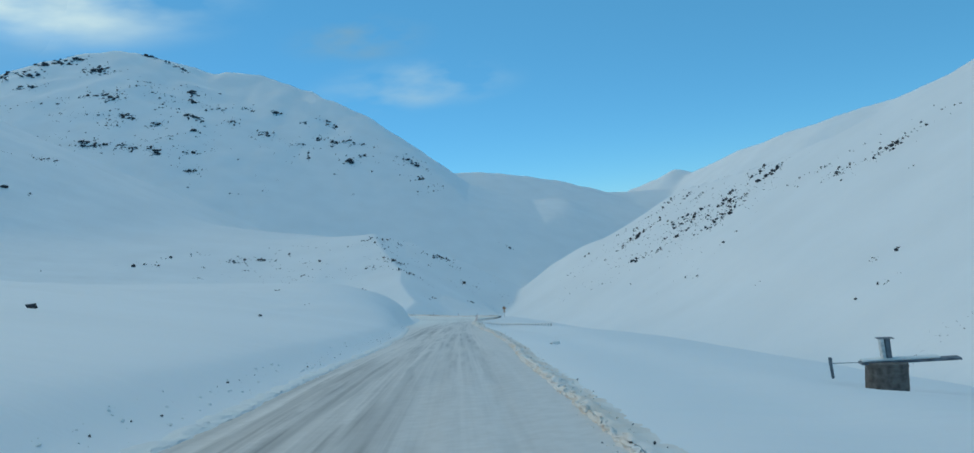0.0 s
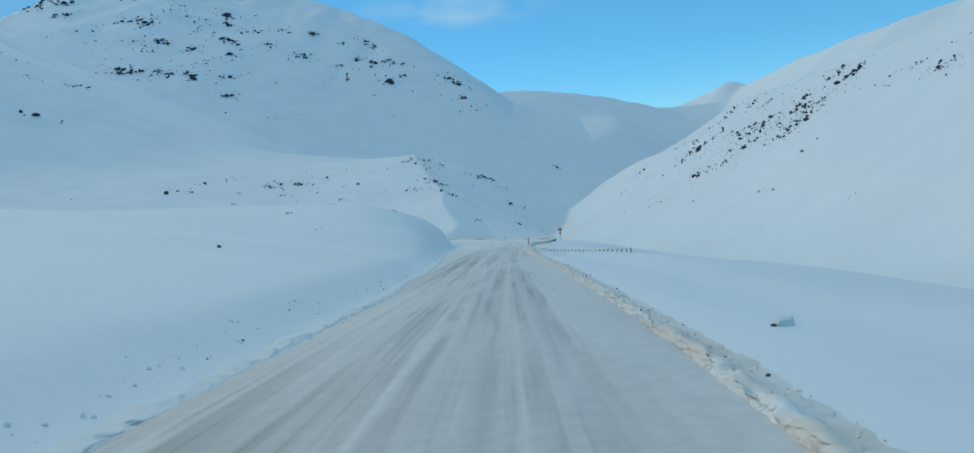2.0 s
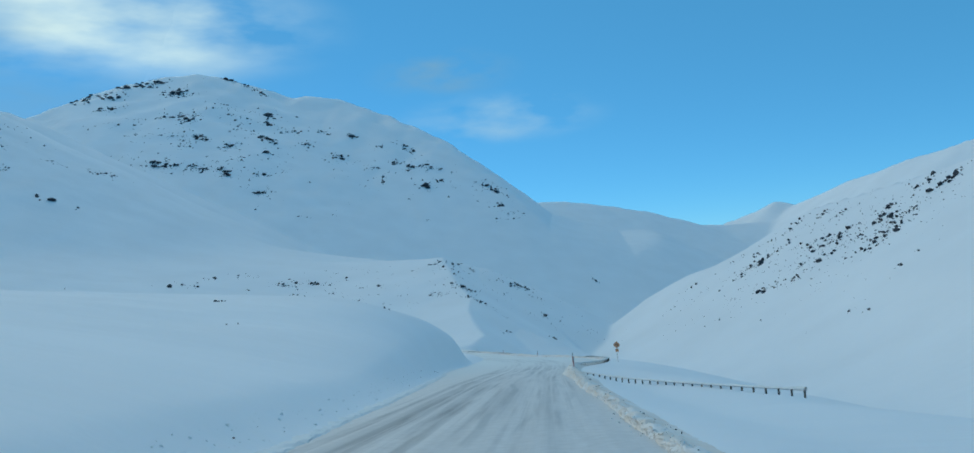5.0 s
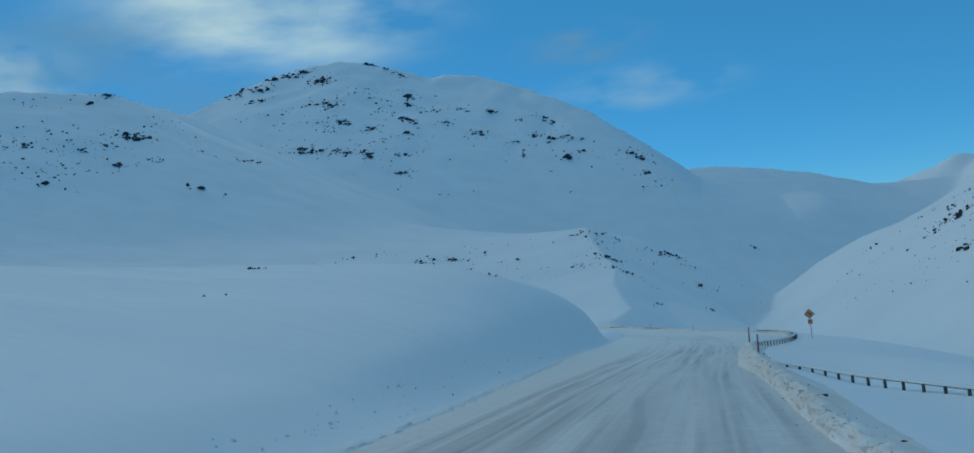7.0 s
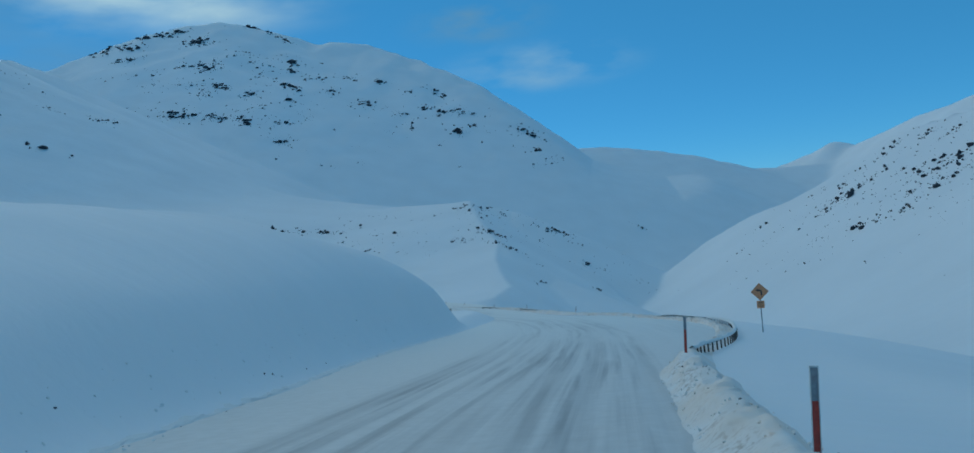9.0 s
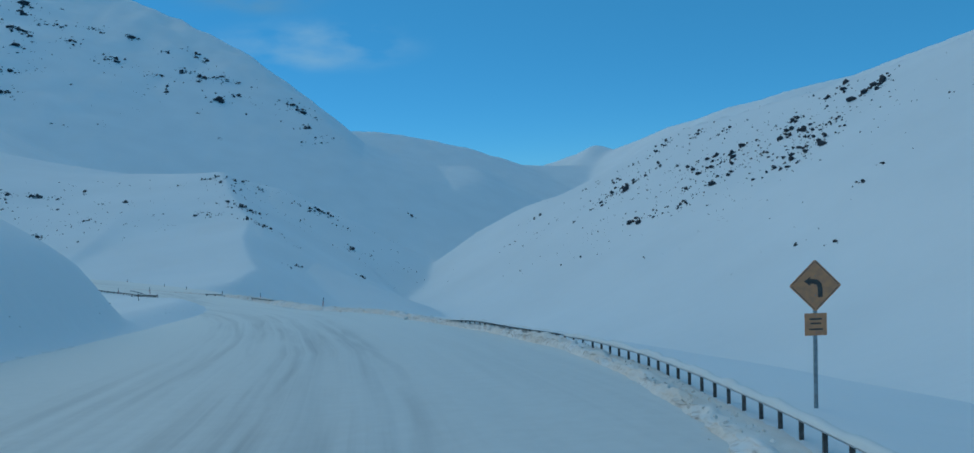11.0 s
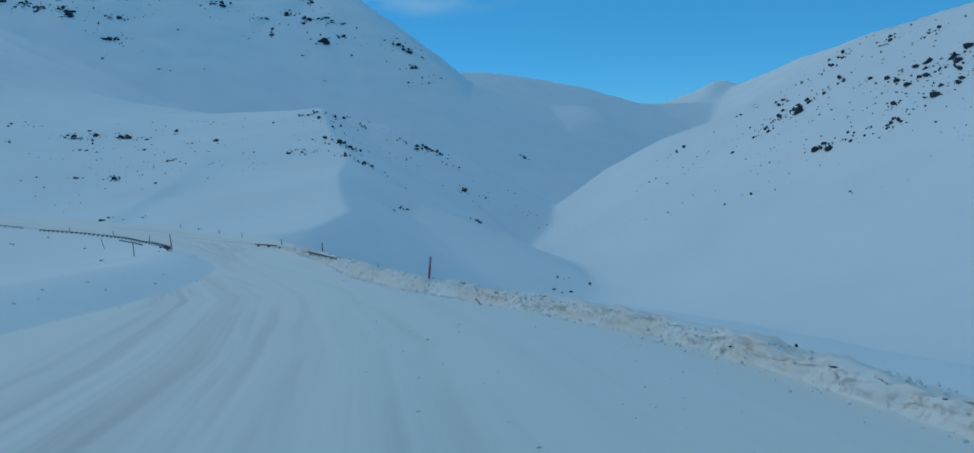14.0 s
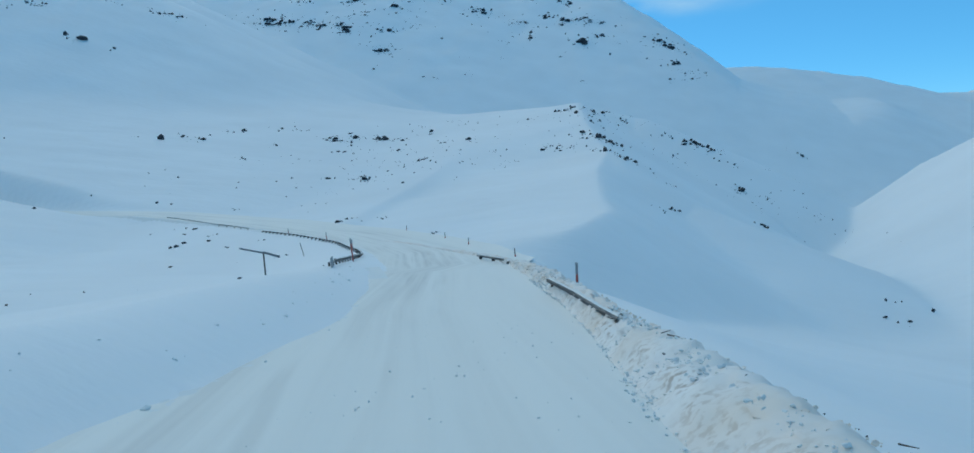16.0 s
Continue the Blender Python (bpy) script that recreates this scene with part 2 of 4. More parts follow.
def bump(n, l, b, layers):
    """Chains bumps: (height output, strength, distance)."""
    last = None
    for height, strength, distance in layers:
        p = n.new("ShaderNodeBump")
        p.inputs["Strength"].default_value, p.inputs["Distance"].default_value = strength, distance
        l.new(height, p.inputs["Height"])
        if last:
            l.new(last, p.inputs["Normal"])
        last = p.outputs[0]
    l.new(last, b.inputs["Normal"])


def snow_material(name, colour, drift=0.25, dirt=None):
    m, n, l, b = material(name, colour, 0.62)
    broad, fine = noise_node(n, l, 0.03, 4), noise_node(n, l, 1.1, 6)
    streak = noise_node(n, l, 0.35, 5, (0.35, 1.0, 1.0))
    tone = ramp(n, l, broad.outputs[0], [(0.3, tuple(c * 0.95 for c in colour)), (0.7, colour)])
    out = mix(n, l, 0.06, tone.outputs[0], fine.outputs[1], "OVERLAY")
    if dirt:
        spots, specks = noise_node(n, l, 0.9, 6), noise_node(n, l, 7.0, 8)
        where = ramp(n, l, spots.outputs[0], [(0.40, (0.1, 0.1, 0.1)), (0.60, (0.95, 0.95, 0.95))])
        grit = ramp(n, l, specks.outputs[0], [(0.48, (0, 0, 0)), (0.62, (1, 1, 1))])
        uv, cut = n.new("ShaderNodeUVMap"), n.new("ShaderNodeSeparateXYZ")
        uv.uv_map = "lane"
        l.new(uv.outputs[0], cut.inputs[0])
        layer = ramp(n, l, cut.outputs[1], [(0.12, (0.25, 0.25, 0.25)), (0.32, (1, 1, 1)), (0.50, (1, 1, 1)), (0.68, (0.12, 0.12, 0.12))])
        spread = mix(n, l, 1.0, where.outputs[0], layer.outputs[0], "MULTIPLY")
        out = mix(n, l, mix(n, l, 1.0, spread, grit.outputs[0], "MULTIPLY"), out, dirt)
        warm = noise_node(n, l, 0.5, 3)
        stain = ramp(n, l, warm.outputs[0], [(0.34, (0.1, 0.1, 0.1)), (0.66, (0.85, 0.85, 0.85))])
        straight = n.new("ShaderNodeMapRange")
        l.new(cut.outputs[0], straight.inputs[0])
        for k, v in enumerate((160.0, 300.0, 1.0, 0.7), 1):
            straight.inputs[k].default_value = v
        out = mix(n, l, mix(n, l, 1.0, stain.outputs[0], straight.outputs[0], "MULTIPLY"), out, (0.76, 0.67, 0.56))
    l.new(out, b.inputs["Base Color"])
    b.inputs["Specular IOR Level"].default_value = 0.25
    bump(n, l, b, [(streak.outputs[0], 0.35, drift), (fine.outputs[0], 0.25, 0.06)])
    return m


SNOW = snow_material("snow", (0.88, 0.89, 0.90), 0.5)
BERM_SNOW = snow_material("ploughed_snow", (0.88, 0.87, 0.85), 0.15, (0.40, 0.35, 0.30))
CLOD_SNOW = snow_material("snow_clods", (0.80, 0.81, 0.80), 0.05)


def road_material():
    m, n, l, b = material("packed_snow_road", (0.7, 0.71, 0.7), 0.5)
    uv = n.new("ShaderNodeUVMap")
    uv.uv_map = "lane"
    part_ = n.new("ShaderNodeSeparateXYZ")
    l.new(uv.outputs[0], part_.inputs[0])

    def streaks(scale, sx, sy, detail):
        mp, t = n.new("ShaderNodeMapping"), n.new("ShaderNodeTexNoise")
        mp.inputs["Scale"].default_value = (sx, sy, 1)
        t.inputs["Scale"].default_value, t.inputs["Detail"].default_value = scale, detail
        l.new(uv.outputs[0], mp.inputs[0])
        l.new(mp.outputs[0], t.inputs["Vector"])
        return t.outputs[0]

    thin, wide, patch, broken = streaks(1.0, 3.0, 0.02, 6), streaks(1.0, 1.1, 0.012, 4), streaks(1.0, 0.20, 0.02, 4), streaks(1.0, 1.6, 0.10, 6)
    # worn band where the wheels run
    band = n.new("ShaderNodeMapRange")
    band.interpolation_type = "SMOOTHERSTEP"
    l.new(part_.outputs[0], band.inputs[0])
    for k, v in enumerate((-9.5, -6.5, 0.0, 1.0), 1):
        band.inputs[k].default_value = v
    band2 = n.new("ShaderNodeMapRange")
    band2.interpolation_type = "SMOOTHERSTEP"
    l.new(part_.outputs[0], band2.inputs[0])
    for k, v in enumerate((0.0, 2.5, 1.0, 0.15), 1):
        band2.inputs[k].default_value = v

    def times(a, c):
        q = n.new("ShaderNodeMath")
        q.operation = "MULTIPLY"
        l.new(a, q.inputs[0])
        if isinstance(c, float):
            q.inputs[1].default_value = c
        else:
            l.new(c, q.inputs[1])
        return q.outputs[0]

    late = n.new("ShaderNodeMapRange")
    l.new(part_.outputs[1], late.inputs[0])
    for k, v in enumerate((120.0, 290.0, 1.0, 0.30), 1):
        late.inputs[k].default_value = v
    worn = times(times(band.outputs[0], band2.outputs[0]), late.outputs[0])
    s1 = ramp(n, l, thin, [(0.42, (0, 0, 0)), (0.62, (1, 1, 1))])
    s2 = ramp(n, l, wide, [(0.40, (0, 0, 0)), (0.65, (1, 1, 1))])
    s3 = ramp(n, l, patch, [(0.38, (0.1, 0.1, 0.1)), (0.66, (1, 1, 1))])
    s4 = ramp(n, l, broken, [(0.40, (0.1, 0.1, 0.1)), (0.60, (1, 1, 1))])
    dark = times(times(times(worn, s3.outputs[0]), s1.outputs[0]), s4.outputs[0])
    dark2 = times(times(worn, s3.outputs[0]), s2.outputs[0])
    grain = noise_node(n, l, 2.5, 8)
    base = ramp(n, l, grain.outputs[0], [(0.3, (0.69, 0.645, 0.595)), (0.7, (0.78, 0.735, 0.69))])
    fresh = n.new("ShaderNodeMapRange")
    l.new(part_.outputs[1], fresh.inputs[0])
    for k, v in enumerate((150.0, 250.0, 0.0, 1.0), 1):
        fresh.inputs[k].default_value = v
    out = mix(n, l, fresh.outputs[0], base.outputs[0], (0.84, 0.828, 0.78))
    out = mix(n, l, times(dark2, 0.95), out, (0.34, 0.33, 0.315))
    # single darker wheel tracks
    for k, (centre, width, share) in enumerate(((-5.6, 0.30, 0.6), (-3.9, 0.22, 0.75), (-2.3, 0.30, 0.65), (-0.9, 0.22, 0.4), (1.0, 0.25, 0.35))):
        away = n.new("ShaderNodeMath")
        away.operation = "SUBTRACT"
        l.new(part_.outputs[0], away.inputs[0])
        sway = n.new("ShaderNodeMapRange")
        l.new(streaks(1.0, 0.0, 0.02 + 0.004 * k, 2), sway.inputs[0])
        for i_, v_ in enumerate((0.3, 0.7, centre - 0.6, centre + 0.6), 1):
            sway.inputs[i_].default_value = v_
        l.new(sway.outputs[0], away.inputs[1])
        size = n.new("ShaderNodeMath")
        size.operation = "ABSOLUTE"
        l.new(away.outputs[0], size.inputs[0])
        line = n.new("ShaderNodeMapRange")
        line.interpolation_type = "SMOOTHSTEP"
        l.new(size.outputs[0], line.inputs[0])
        for i_, v_ in enumerate((width * 0.3, width, 1.0, 0.0), 1):
            line.inputs[i_].default_value = v_
        gaps = ramp(n, l, streaks(1.0, 0.6, 0.05 + 0.01 * k, 4), [(0.42, (0, 0, 0)), (0.62, (1, 1, 1))])
        out = mix(n, l, times(times(times(line.outputs[0], gaps.outputs[0]), share), late.outputs[0]), out, (0.42, 0.41, 0.39))
    out = mix(n, l, times(dark, 0.85), out, (0.17, 0.165, 0.16))
    l.new(out, b.inputs["Base Color"])
    b.inputs["Specular IOR Level"].default_value = 0.3
    bump(n, l, b, [(thin, 0.15, 0.012), (grain.outputs[0], 0.06, 0.015)])
    return m


ROAD = road_material()


def rock_material():
    m, n, l, b = material("dark_rock", (0.07, 0.075, 0.08), 0.85)
    big, small = noise_node(n, l, 0.9, 7), noise_node(n, l, 2.2, 8)
    tone = ramp(n, l, small.outputs[0], [(0.3, (0.018, 0.022, 0.030)), (0.72, (0.062, 0.068, 0.080))])
    geo = n.new("ShaderNodeNewGeometry")
    sep = n.new("ShaderNodeSeparateXYZ")
    l.new(geo.outputs["Normal"], sep.inputs[0])
    add = n.new("ShaderNodeMath")
    add.operation = "MULTIPLY_ADD"
    l.new(big.outputs[0], add.inputs[0])
    add.inputs[1].default_value = 0.9
    l.new(sep.outputs[2], add.inputs[2])
    snowy = ramp(n, l, add.outputs[0], [(1.10, (0, 0, 0)), (1.24, (1, 1, 1))])
    l.new(mix(n, l, snowy.outputs[0], tone.outputs[0], (0.80, 0.82, 0.84)), b.inputs["Base Color"])
    bump(n, l, b, [(small.outputs[0], 0.6, 0.2)])
    return m


ROCK = rock_material()


def plain_material(name, colour, rough_at, metal=0.0, wear=None, scale=9.0, depth=0.004):
    m, n, l, b = material(name, colour, rough_at, metal)
    t = noise_node(n, l, scale, 7)
    low = wear or tuple(c * 0.7 for c in colour)
    tone = ramp(n, l, t.outputs[0], [(0.35, low), (0.62, colour)])
    l.new(tone.outputs[0], b.inputs["Base Color"])
    bump(n, l, b, [(t.outputs[0], 0.3, depth)])
    return m


STEEL = plain_material("galvanised_steel", (0.36, 0.38, 0.40), 0.55, 0.35, (0.22, 0.23, 0.24))
RAIL_GREY = plain_material("frosted_grey_steel", (0.42, 0.44, 0.46), 0.6, 0.1, (0.22, 0.23, 0.25), 6)
FROSTED = plain_material("snow_caked_steel", (0.84, 0.85, 0.86), 0.7, 0, (0.68, 0.70, 0.72), 5)
PLANK_WOOD = plain_material("pale_plank", (0.30, 0.26, 0.21), 0.85, 0, (0.18, 0.15, 0.12))
POST_WOOD = plain_material("weathered_post", (0.13, 0.12, 0.11), 0.85, 0, (0.06, 0.055, 0.05))
ORANGE = plain_material("orange_plastic", (0.38, 0.055, 0.032), 0.55, 0, (0.26, 0.045, 0.03), 14)
GREY_BAND = plain_material("grey_reflective_sheet", (0.30, 0.31, 0.33), 0.4, 0, (0.22, 0.22, 0.24), 14)
WHITE_EDGE = plain_material("white_plastic", (0.72, 0.72, 0.70), 0.5)
YELLOW = plain_material("faded_yellow_sheet", (0.66, 0.33, 0.14), 0.6, 0, (0.54, 0.28, 0.14), 7)
BLACK_INK = plain_material("black_sheet", (0.09, 0.08, 0.07), 0.6, 0, (0.05, 0.045, 0.04))
CONCRETE = plain_material("weathered_box_boards", (0.17, 0.155, 0.14), 0.9, 0, (0.085, 0.08, 0.072), 5, 0.02)
BOARD = plain_material("grey_board", (0.20, 0.22, 0.25), 0.7, 0, (0.11, 0.12, 0.14), 4)
TWIG = plain_material("dark_twig", (0.07, 0.055, 0.04), 0.9)


# ---- helpers ----
def part(name, bm, mat, parent=None, label=""):
    me = bpy.data.meshes.new(name)
    bm.to_mesh(me)
    bm.free()
    me.materials.append(mat)
    ob = new(name, me)
    ob.parent = parent
    return tagged(ob, label)


def empty(name, m):
    ob = new(name)
    ob.empty_display_size = 0.3
    ob.matrix_world = m
    return ob


def sheet(name, verts, rows, cols, mat, smooth=True, uv=None):
    """A grid mesh from rows x cols places."""
    i = np.arange(rows * cols).reshape(rows, cols)
    quads = np.stack([i[:-1, :-1], i[:-1, 1:], i[1:, 1:], i[1:, :-1]], -1).reshape(-1, 4)
    return solid(name, verts, quads, mat, smooth, uv)


def solid(name, verts, faces, mat, smooth=False, uv=None):
    me = bpy.data.meshes.new(name)
    verts, faces = np.asarray(verts, np.float32).reshape(-1, 3), np.asarray(faces, np.int32)
    k = faces.shape[1]
    me.vertices.add(len(verts))
    me.vertices.foreach_set("co", verts.ravel())
    me.loops.add(faces.size)
    me.loops.foreach_set("vertex_index", faces.ravel())
    me.polygons.add(len(faces))
    me.polygons.foreach_set("loop_start", np.arange(0, faces.size, k, dtype=np.int32))
    if uv is not None:
        layer = me.uv_layers.new(name="lane")
        layer.data.foreach_set("uv", np.asarray(uv, np.float32).reshape(-1, 2)[faces.ravel()].ravel())
    me.polygons.foreach_set("use_smooth", np.full(len(faces), smooth))
    me.update(calc_edges=True)
    me.validate()
    me.materials.append(mat)
    return new(name, me)


def box(bm, size, m=None, bevel=0.0):
    made = bmesh.ops.create_cube(bm, size=1.0)["verts"]
    bmesh.ops.scale(bm, vec=size, verts=made)
    if bevel:
        edges = {e for v in made for e in v.link_edges}
        made = list({v for f in bmesh.ops.bevel(bm, geom=list(edges), offset=bevel, segments=2, affect="EDGES", profile=0.6)["faces"] for v in f.verts} | {v for v in made if v.is_valid})
    if m:
        bmesh.ops.transform(bm, matrix=m, verts=made)
    return made


def tube(bm, r1, r2, depth, m=None, sides=14):
    made = bmesh.ops.create_cone(bm, cap_ends=True, segments=sides, radius1=r1, radius2=r2, depth=depth)["verts"]
    if m:
        bmesh.ops.transform(bm, matrix=m, verts=made)
    return made


def height(x, y):
    return float(land(np.array([x], float), np.array([y], float))[0])


# ---- ground ----
def graded(start, fine_to, step, end, growth):
    out, s = [start], step
    while out[-1] < fine_to:
        out.append(out[-1] + step)
    while out[-1] < end:
        s *= growth
        out.append(out[-1] + s)
    return np.array(out)


side_steps = graded(0.0, 22.0, 0.7, 1150.0, 1.018)
across = np.concatenate([-side_steps[:0:-1], side_steps])
ahead = np.concatenate([-graded(20.0, 21.0, 1.0, 500.0, 1.12)[::-1], graded(-18.0, 400.0, 1.0, 1900.0, 1.0085)])
gy, gu = np.meshgrid(ahead, across, indexing="ij")
middle = np.interp(ahead, [-80, 0, 100, 200, 262, 330, 420], [-2, -3, -7, -12, -16, -38, -45])
gx = gu + middle[:, None]
ground = sheet("ground", np.stack([gx, gy, land(gx, gy)], -1), len(ahead), len(across), SNOW)
tagged(ground, "snow-covered mountain valley ground with slopes and ridges", "ground", kind="structure")

# ---- road ----
LANE = [(-80, 4.5), (0, 0.0), (51, -2.4), (102, -4.7), (154, -6.5), (190, -6.8), (208, -7.2), (225, -8.2), (242, -10.3), (260, -13.3), (277, -17.6), (303, -29.0), (330, -39.0)]


def bend_frames(step):
    """Places along the road past the bend: middle, direction and height."""
    out = []
    for (ax, ay), (bx, by) in zip(BEND, BEND[1:]):
        long = math.hypot(bx - ax, by - ay)
        for k in np.arange(0, long, step):
            f = k / long
            out.append((ax + f * (bx - ax), ay + f * (by - ay)))
    xy = np.array(out)
    for _ in range(6):
        xy[1:-1] = 0.25 * xy[:-2] + 0.5 * xy[1:-1] + 0.25 * xy[2:]
    way = np.gradient(xy, axis=0)
    way /= np.linalg.norm(way, axis=1)[:, None]
    return xy, way, by_y(BED, xy[:, 1])


COLS = 60
ys = np.arange(-80, 323, 0.5)
f = np.linspace(-0.04, 1.04, COLS)
rx = by_y(LEFT, ys)[:, None] * (1 - f) + by_y(RIGHT, ys)[:, None] * f
ry = np.repeat(ys[:, None], COLS, 1)
rz = np.repeat(by_y(BED, ys)[:, None], COLS, 1)
ru = rx - by_y(LANE, ys)[:, None]
bxy, bway, bz = bend_frames(1.0)
fb = (f - 0.5) * 11.0
qx, qy = bxy[:, 0:1] + bway[:, 1:2] * fb, bxy[:, 1:2] - bway[:, 0:1] * fb
rx, ry, rz = np.vstack([rx, qx]), np.vstack([ry, qy]), np.vstack([rz, np.repeat(bz[:, None], COLS, 1)])
ru = np.vstack([ru, np.repeat(fb[None, :] - 1.0, len(bxy), 0)])
rv = np.repeat(np.concatenate([ys, 323 + np.arange(len(bxy)) * 1.0])[:, None], COLS, 1)
ruts = sum(-0.025 * np.exp(-((ru - c) / 0.32) ** 2) for c in (-0.95, 0.95, -4.4, -6.2)) + 0.010 * rough(ru * 2.2, rv * 0.12, 1.0, 41, 3)
road = sheet("road", np.stack([rx, ry, rz + ruts + 0.02], -1), len(rx), COLS, ROAD, uv=np.stack([ru, rv], -1))
tagged(road, "packed snow road with grey wheel tracks between ploughed banks", "road", kind="structure")


# ---- ploughed banks ----
BANK_D = np.array([-0.7, -0.35, -0.14, -0.03, 0.02, 0.05, 0.08, 0.12, 0.16, 0.21, 0.27, 0.34, 0.44, 0.58, 0.78, 1.05, 1.5, 2.2])
GENTLE_D = np.array([-0.7, -0.42, -0.28, -0.18, -0.08, 0.0, 0.07, 0.13, 0.19, 0.26, 0.33, 0.41, 0.50, 0.60, 0.78, 1.05, 1.5, 2.2])
BANK_H = np.array([0.0, 0.03, 0.08, 0.20, 0.34, 0.46, 0.57, 0.67, 0.76, 0.84, 0.90, 0.95, 0.99, 1.0, 0.95, 0.80, 0.45, 0.0])


def bank_across(y, sign, wide):
    """How far out from the road's edge each line of the bank's profile lies, at y."""
    y = np.atleast_1d(y)[:, None]
    if sign < 0:
        return BANK_D[None, :] * wide + 0 * y
    front = np.interp(y, [60, 120, 150, 165, 184, 190, 200, 260, 280, 291, 296, 312, 330], [0.55, 0.7, 1.0, 1.65, 1.65, 0.9, 0.8, 1.0, 2.1, 2.1, 1.3, 1.3, 1.0])
    gentle = np.interp(y, [140, 165, 184, 190, 260, 280, 312, 330], [0, 0.9, 0.9, 0, 0, 0.5, 0.5, 0])
    behind = np.interp(y, [150, 165, 184, 195, 262, 280, 312, 330], [1.3, 0.4, 0.4, 1.0, 1.0, 0.35, 0.35, 1.0])
    d = BANK_D + (GENTLE_D - BANK_D) * gentle
    return np.where(d > 0.58, 0.58 + (d - 0.58) * behind, d) * wide * front


def bank(name, table, sign, y0, y1, tall, wide, mat, seed, label, chunk=1.0):
    """A bank of ploughed snow along one edge of the road. tall: (y, height) table."""
    st = np.arange(y0, y1, 0.14)
    ex = by_y(table, st)
    if sign < 0:
        keep = st < 318
        bx_, by__ = bxy[6:] + sign * np.stack([bway[6:, 1], -bway[6:, 0]], -1) * 5.4, bz[6:]
        line = np.vstack([np.stack([ex[keep], st[keep]], -1), np.repeat(bx_, 3, 0) + 0.33 * np.tile([[0], [1], [2]], (len(bx_), 1)) * np.repeat(bway[6:], 3, 0)])
        base = np.concatenate([by_y(BED, st[keep]), np.repeat(by__, 3)])
    else:
        line, base = np.stack([ex, st], -1), by_y(BED, st)
    for _ in range(8):
        line[1:-1] = 0.25 * line[:-2] + 0.5 * line[1:-1] + 0.25 * line[2:]
    way = np.gradient(line, axis=0)
    way /= np.linalg.norm(way, axis=1)[:, None] + 1e-9
    out_ = sign * np.stack([way[:, 1], -way[:, 0]], -1)
    s = np.concatenate([[0], np.cumsum(np.hypot(*np.diff(line, axis=0).T))])
    h = 0.62 * np.interp(line[:, 1], [r[0] for r in tall], [r[1] for r in tall])
    prof_h = BANK_H
    sm, dm = np.meshgrid(s, BANK_D, indexing="ij")
    chunk = chunk * np.interp(line[:, 1], [150, 165, 184, 190], [1.0, 0.5, 0.5, 1.0])[:, None] if sign > 0 else chunk
    d = bank_across(line[:, 1], sign, wide) + (0.10 * np.clip(h / 0.3, 0.4, 1.0)[:, None] * rough(sm, dm * 3, 0.9, seed, 3) + chunk * 0.07 * rough(sm * 2.2, dm * 9, 0.6, seed + 2, 3)) * np.clip(prof_h * 2, 0, 1) + 0.25 * wavy(sm, 0 * sm, 14, seed + 9)
    chunk = chunk * np.clip(h / 0.3, 0.35, 1.0)[:, None]
    hh = chunk * 0.05 * np.clip(prof_h * 1.5, 0, 1) * rough(sm, dm * 2, 0.4, seed + 12, 3) + prof_h[None, :] * h[:, None] * (1 + (0.10 + 0.06 * chunk) * rough(sm, dm, 1.4, seed + 4, 4)) + 0.06 * prof_h[None, :] * rough(sm, dm, 0.55, seed + 6, 2)
    px, py = line[:, 0:1] + out_[:, 0:1] * d, line[:, 1:2] + out_[:, 1:2] * d
    floor_ = np.where(dm > 1.0, np.minimum(base[:, None], land(px, py)), base[:, None])
    ob = sheet(name, np.stack([px, py, floor_ + hh - 0.03], -1), len(line), len(BANK_D), mat, uv=np.stack([sm, np.repeat(np.linspace(0, 1, len(BANK_D))[None, :], len(line), 0)], -1))
    return tagged(ob, label, "snow bank", kind="structure")


RIGHT_TALL = [(-80, 0.18), (60, 0.25), (110, 0.38), (140, 0.62), (158, 0.85), (165, 0.95), (176, 1.0), (183, 1.2), (187, 0.7), (191, 0.30), (200, 0.26), (215, 0.38), (222, 0.62), (230, 0.66), (236, 0.54), (240, 0.48), (258, 0.55), (270, 0.62), (285, 0.85), (294, 0.9), (310, 0.9), (320, 0.7), (328, 0.5), (345, 0.32), (358, 0.15), (370, 0.04)]
LEFT_TALL = [(-80, 0.2), (60, 0.22), (170, 0.22), (215, 0.12), (250, 0.10), (262, 0.03), (330, 0.04), (460, 0.2)]
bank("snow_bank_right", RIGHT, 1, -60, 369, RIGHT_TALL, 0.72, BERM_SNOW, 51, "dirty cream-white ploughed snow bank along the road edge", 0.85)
bank("snow_bank_left", LEFT, -1, -60, 330, LEFT_TALL, 0.9, CLOD_SNOW, 71, "low lumpy ploughed snow bank beside the road", 0.6)


# ---- guard rails ----
WAVE = [(d, 0.44 * h) for d, h in [(0.00, 0.155), (0.018, 0.150), (0.030, 0.120), (0.075, 0.095), (0.083, 0.078), (0.075, 0.060), (0.012, 0.030), (0.000, 0.0),
        (0.012, -0.030), (0.075, -0.060), (0.083, -0.078), (0.075, -0.095), (0.030, -0.120), (0.018, -0.150), (0.00, -0.155)]]


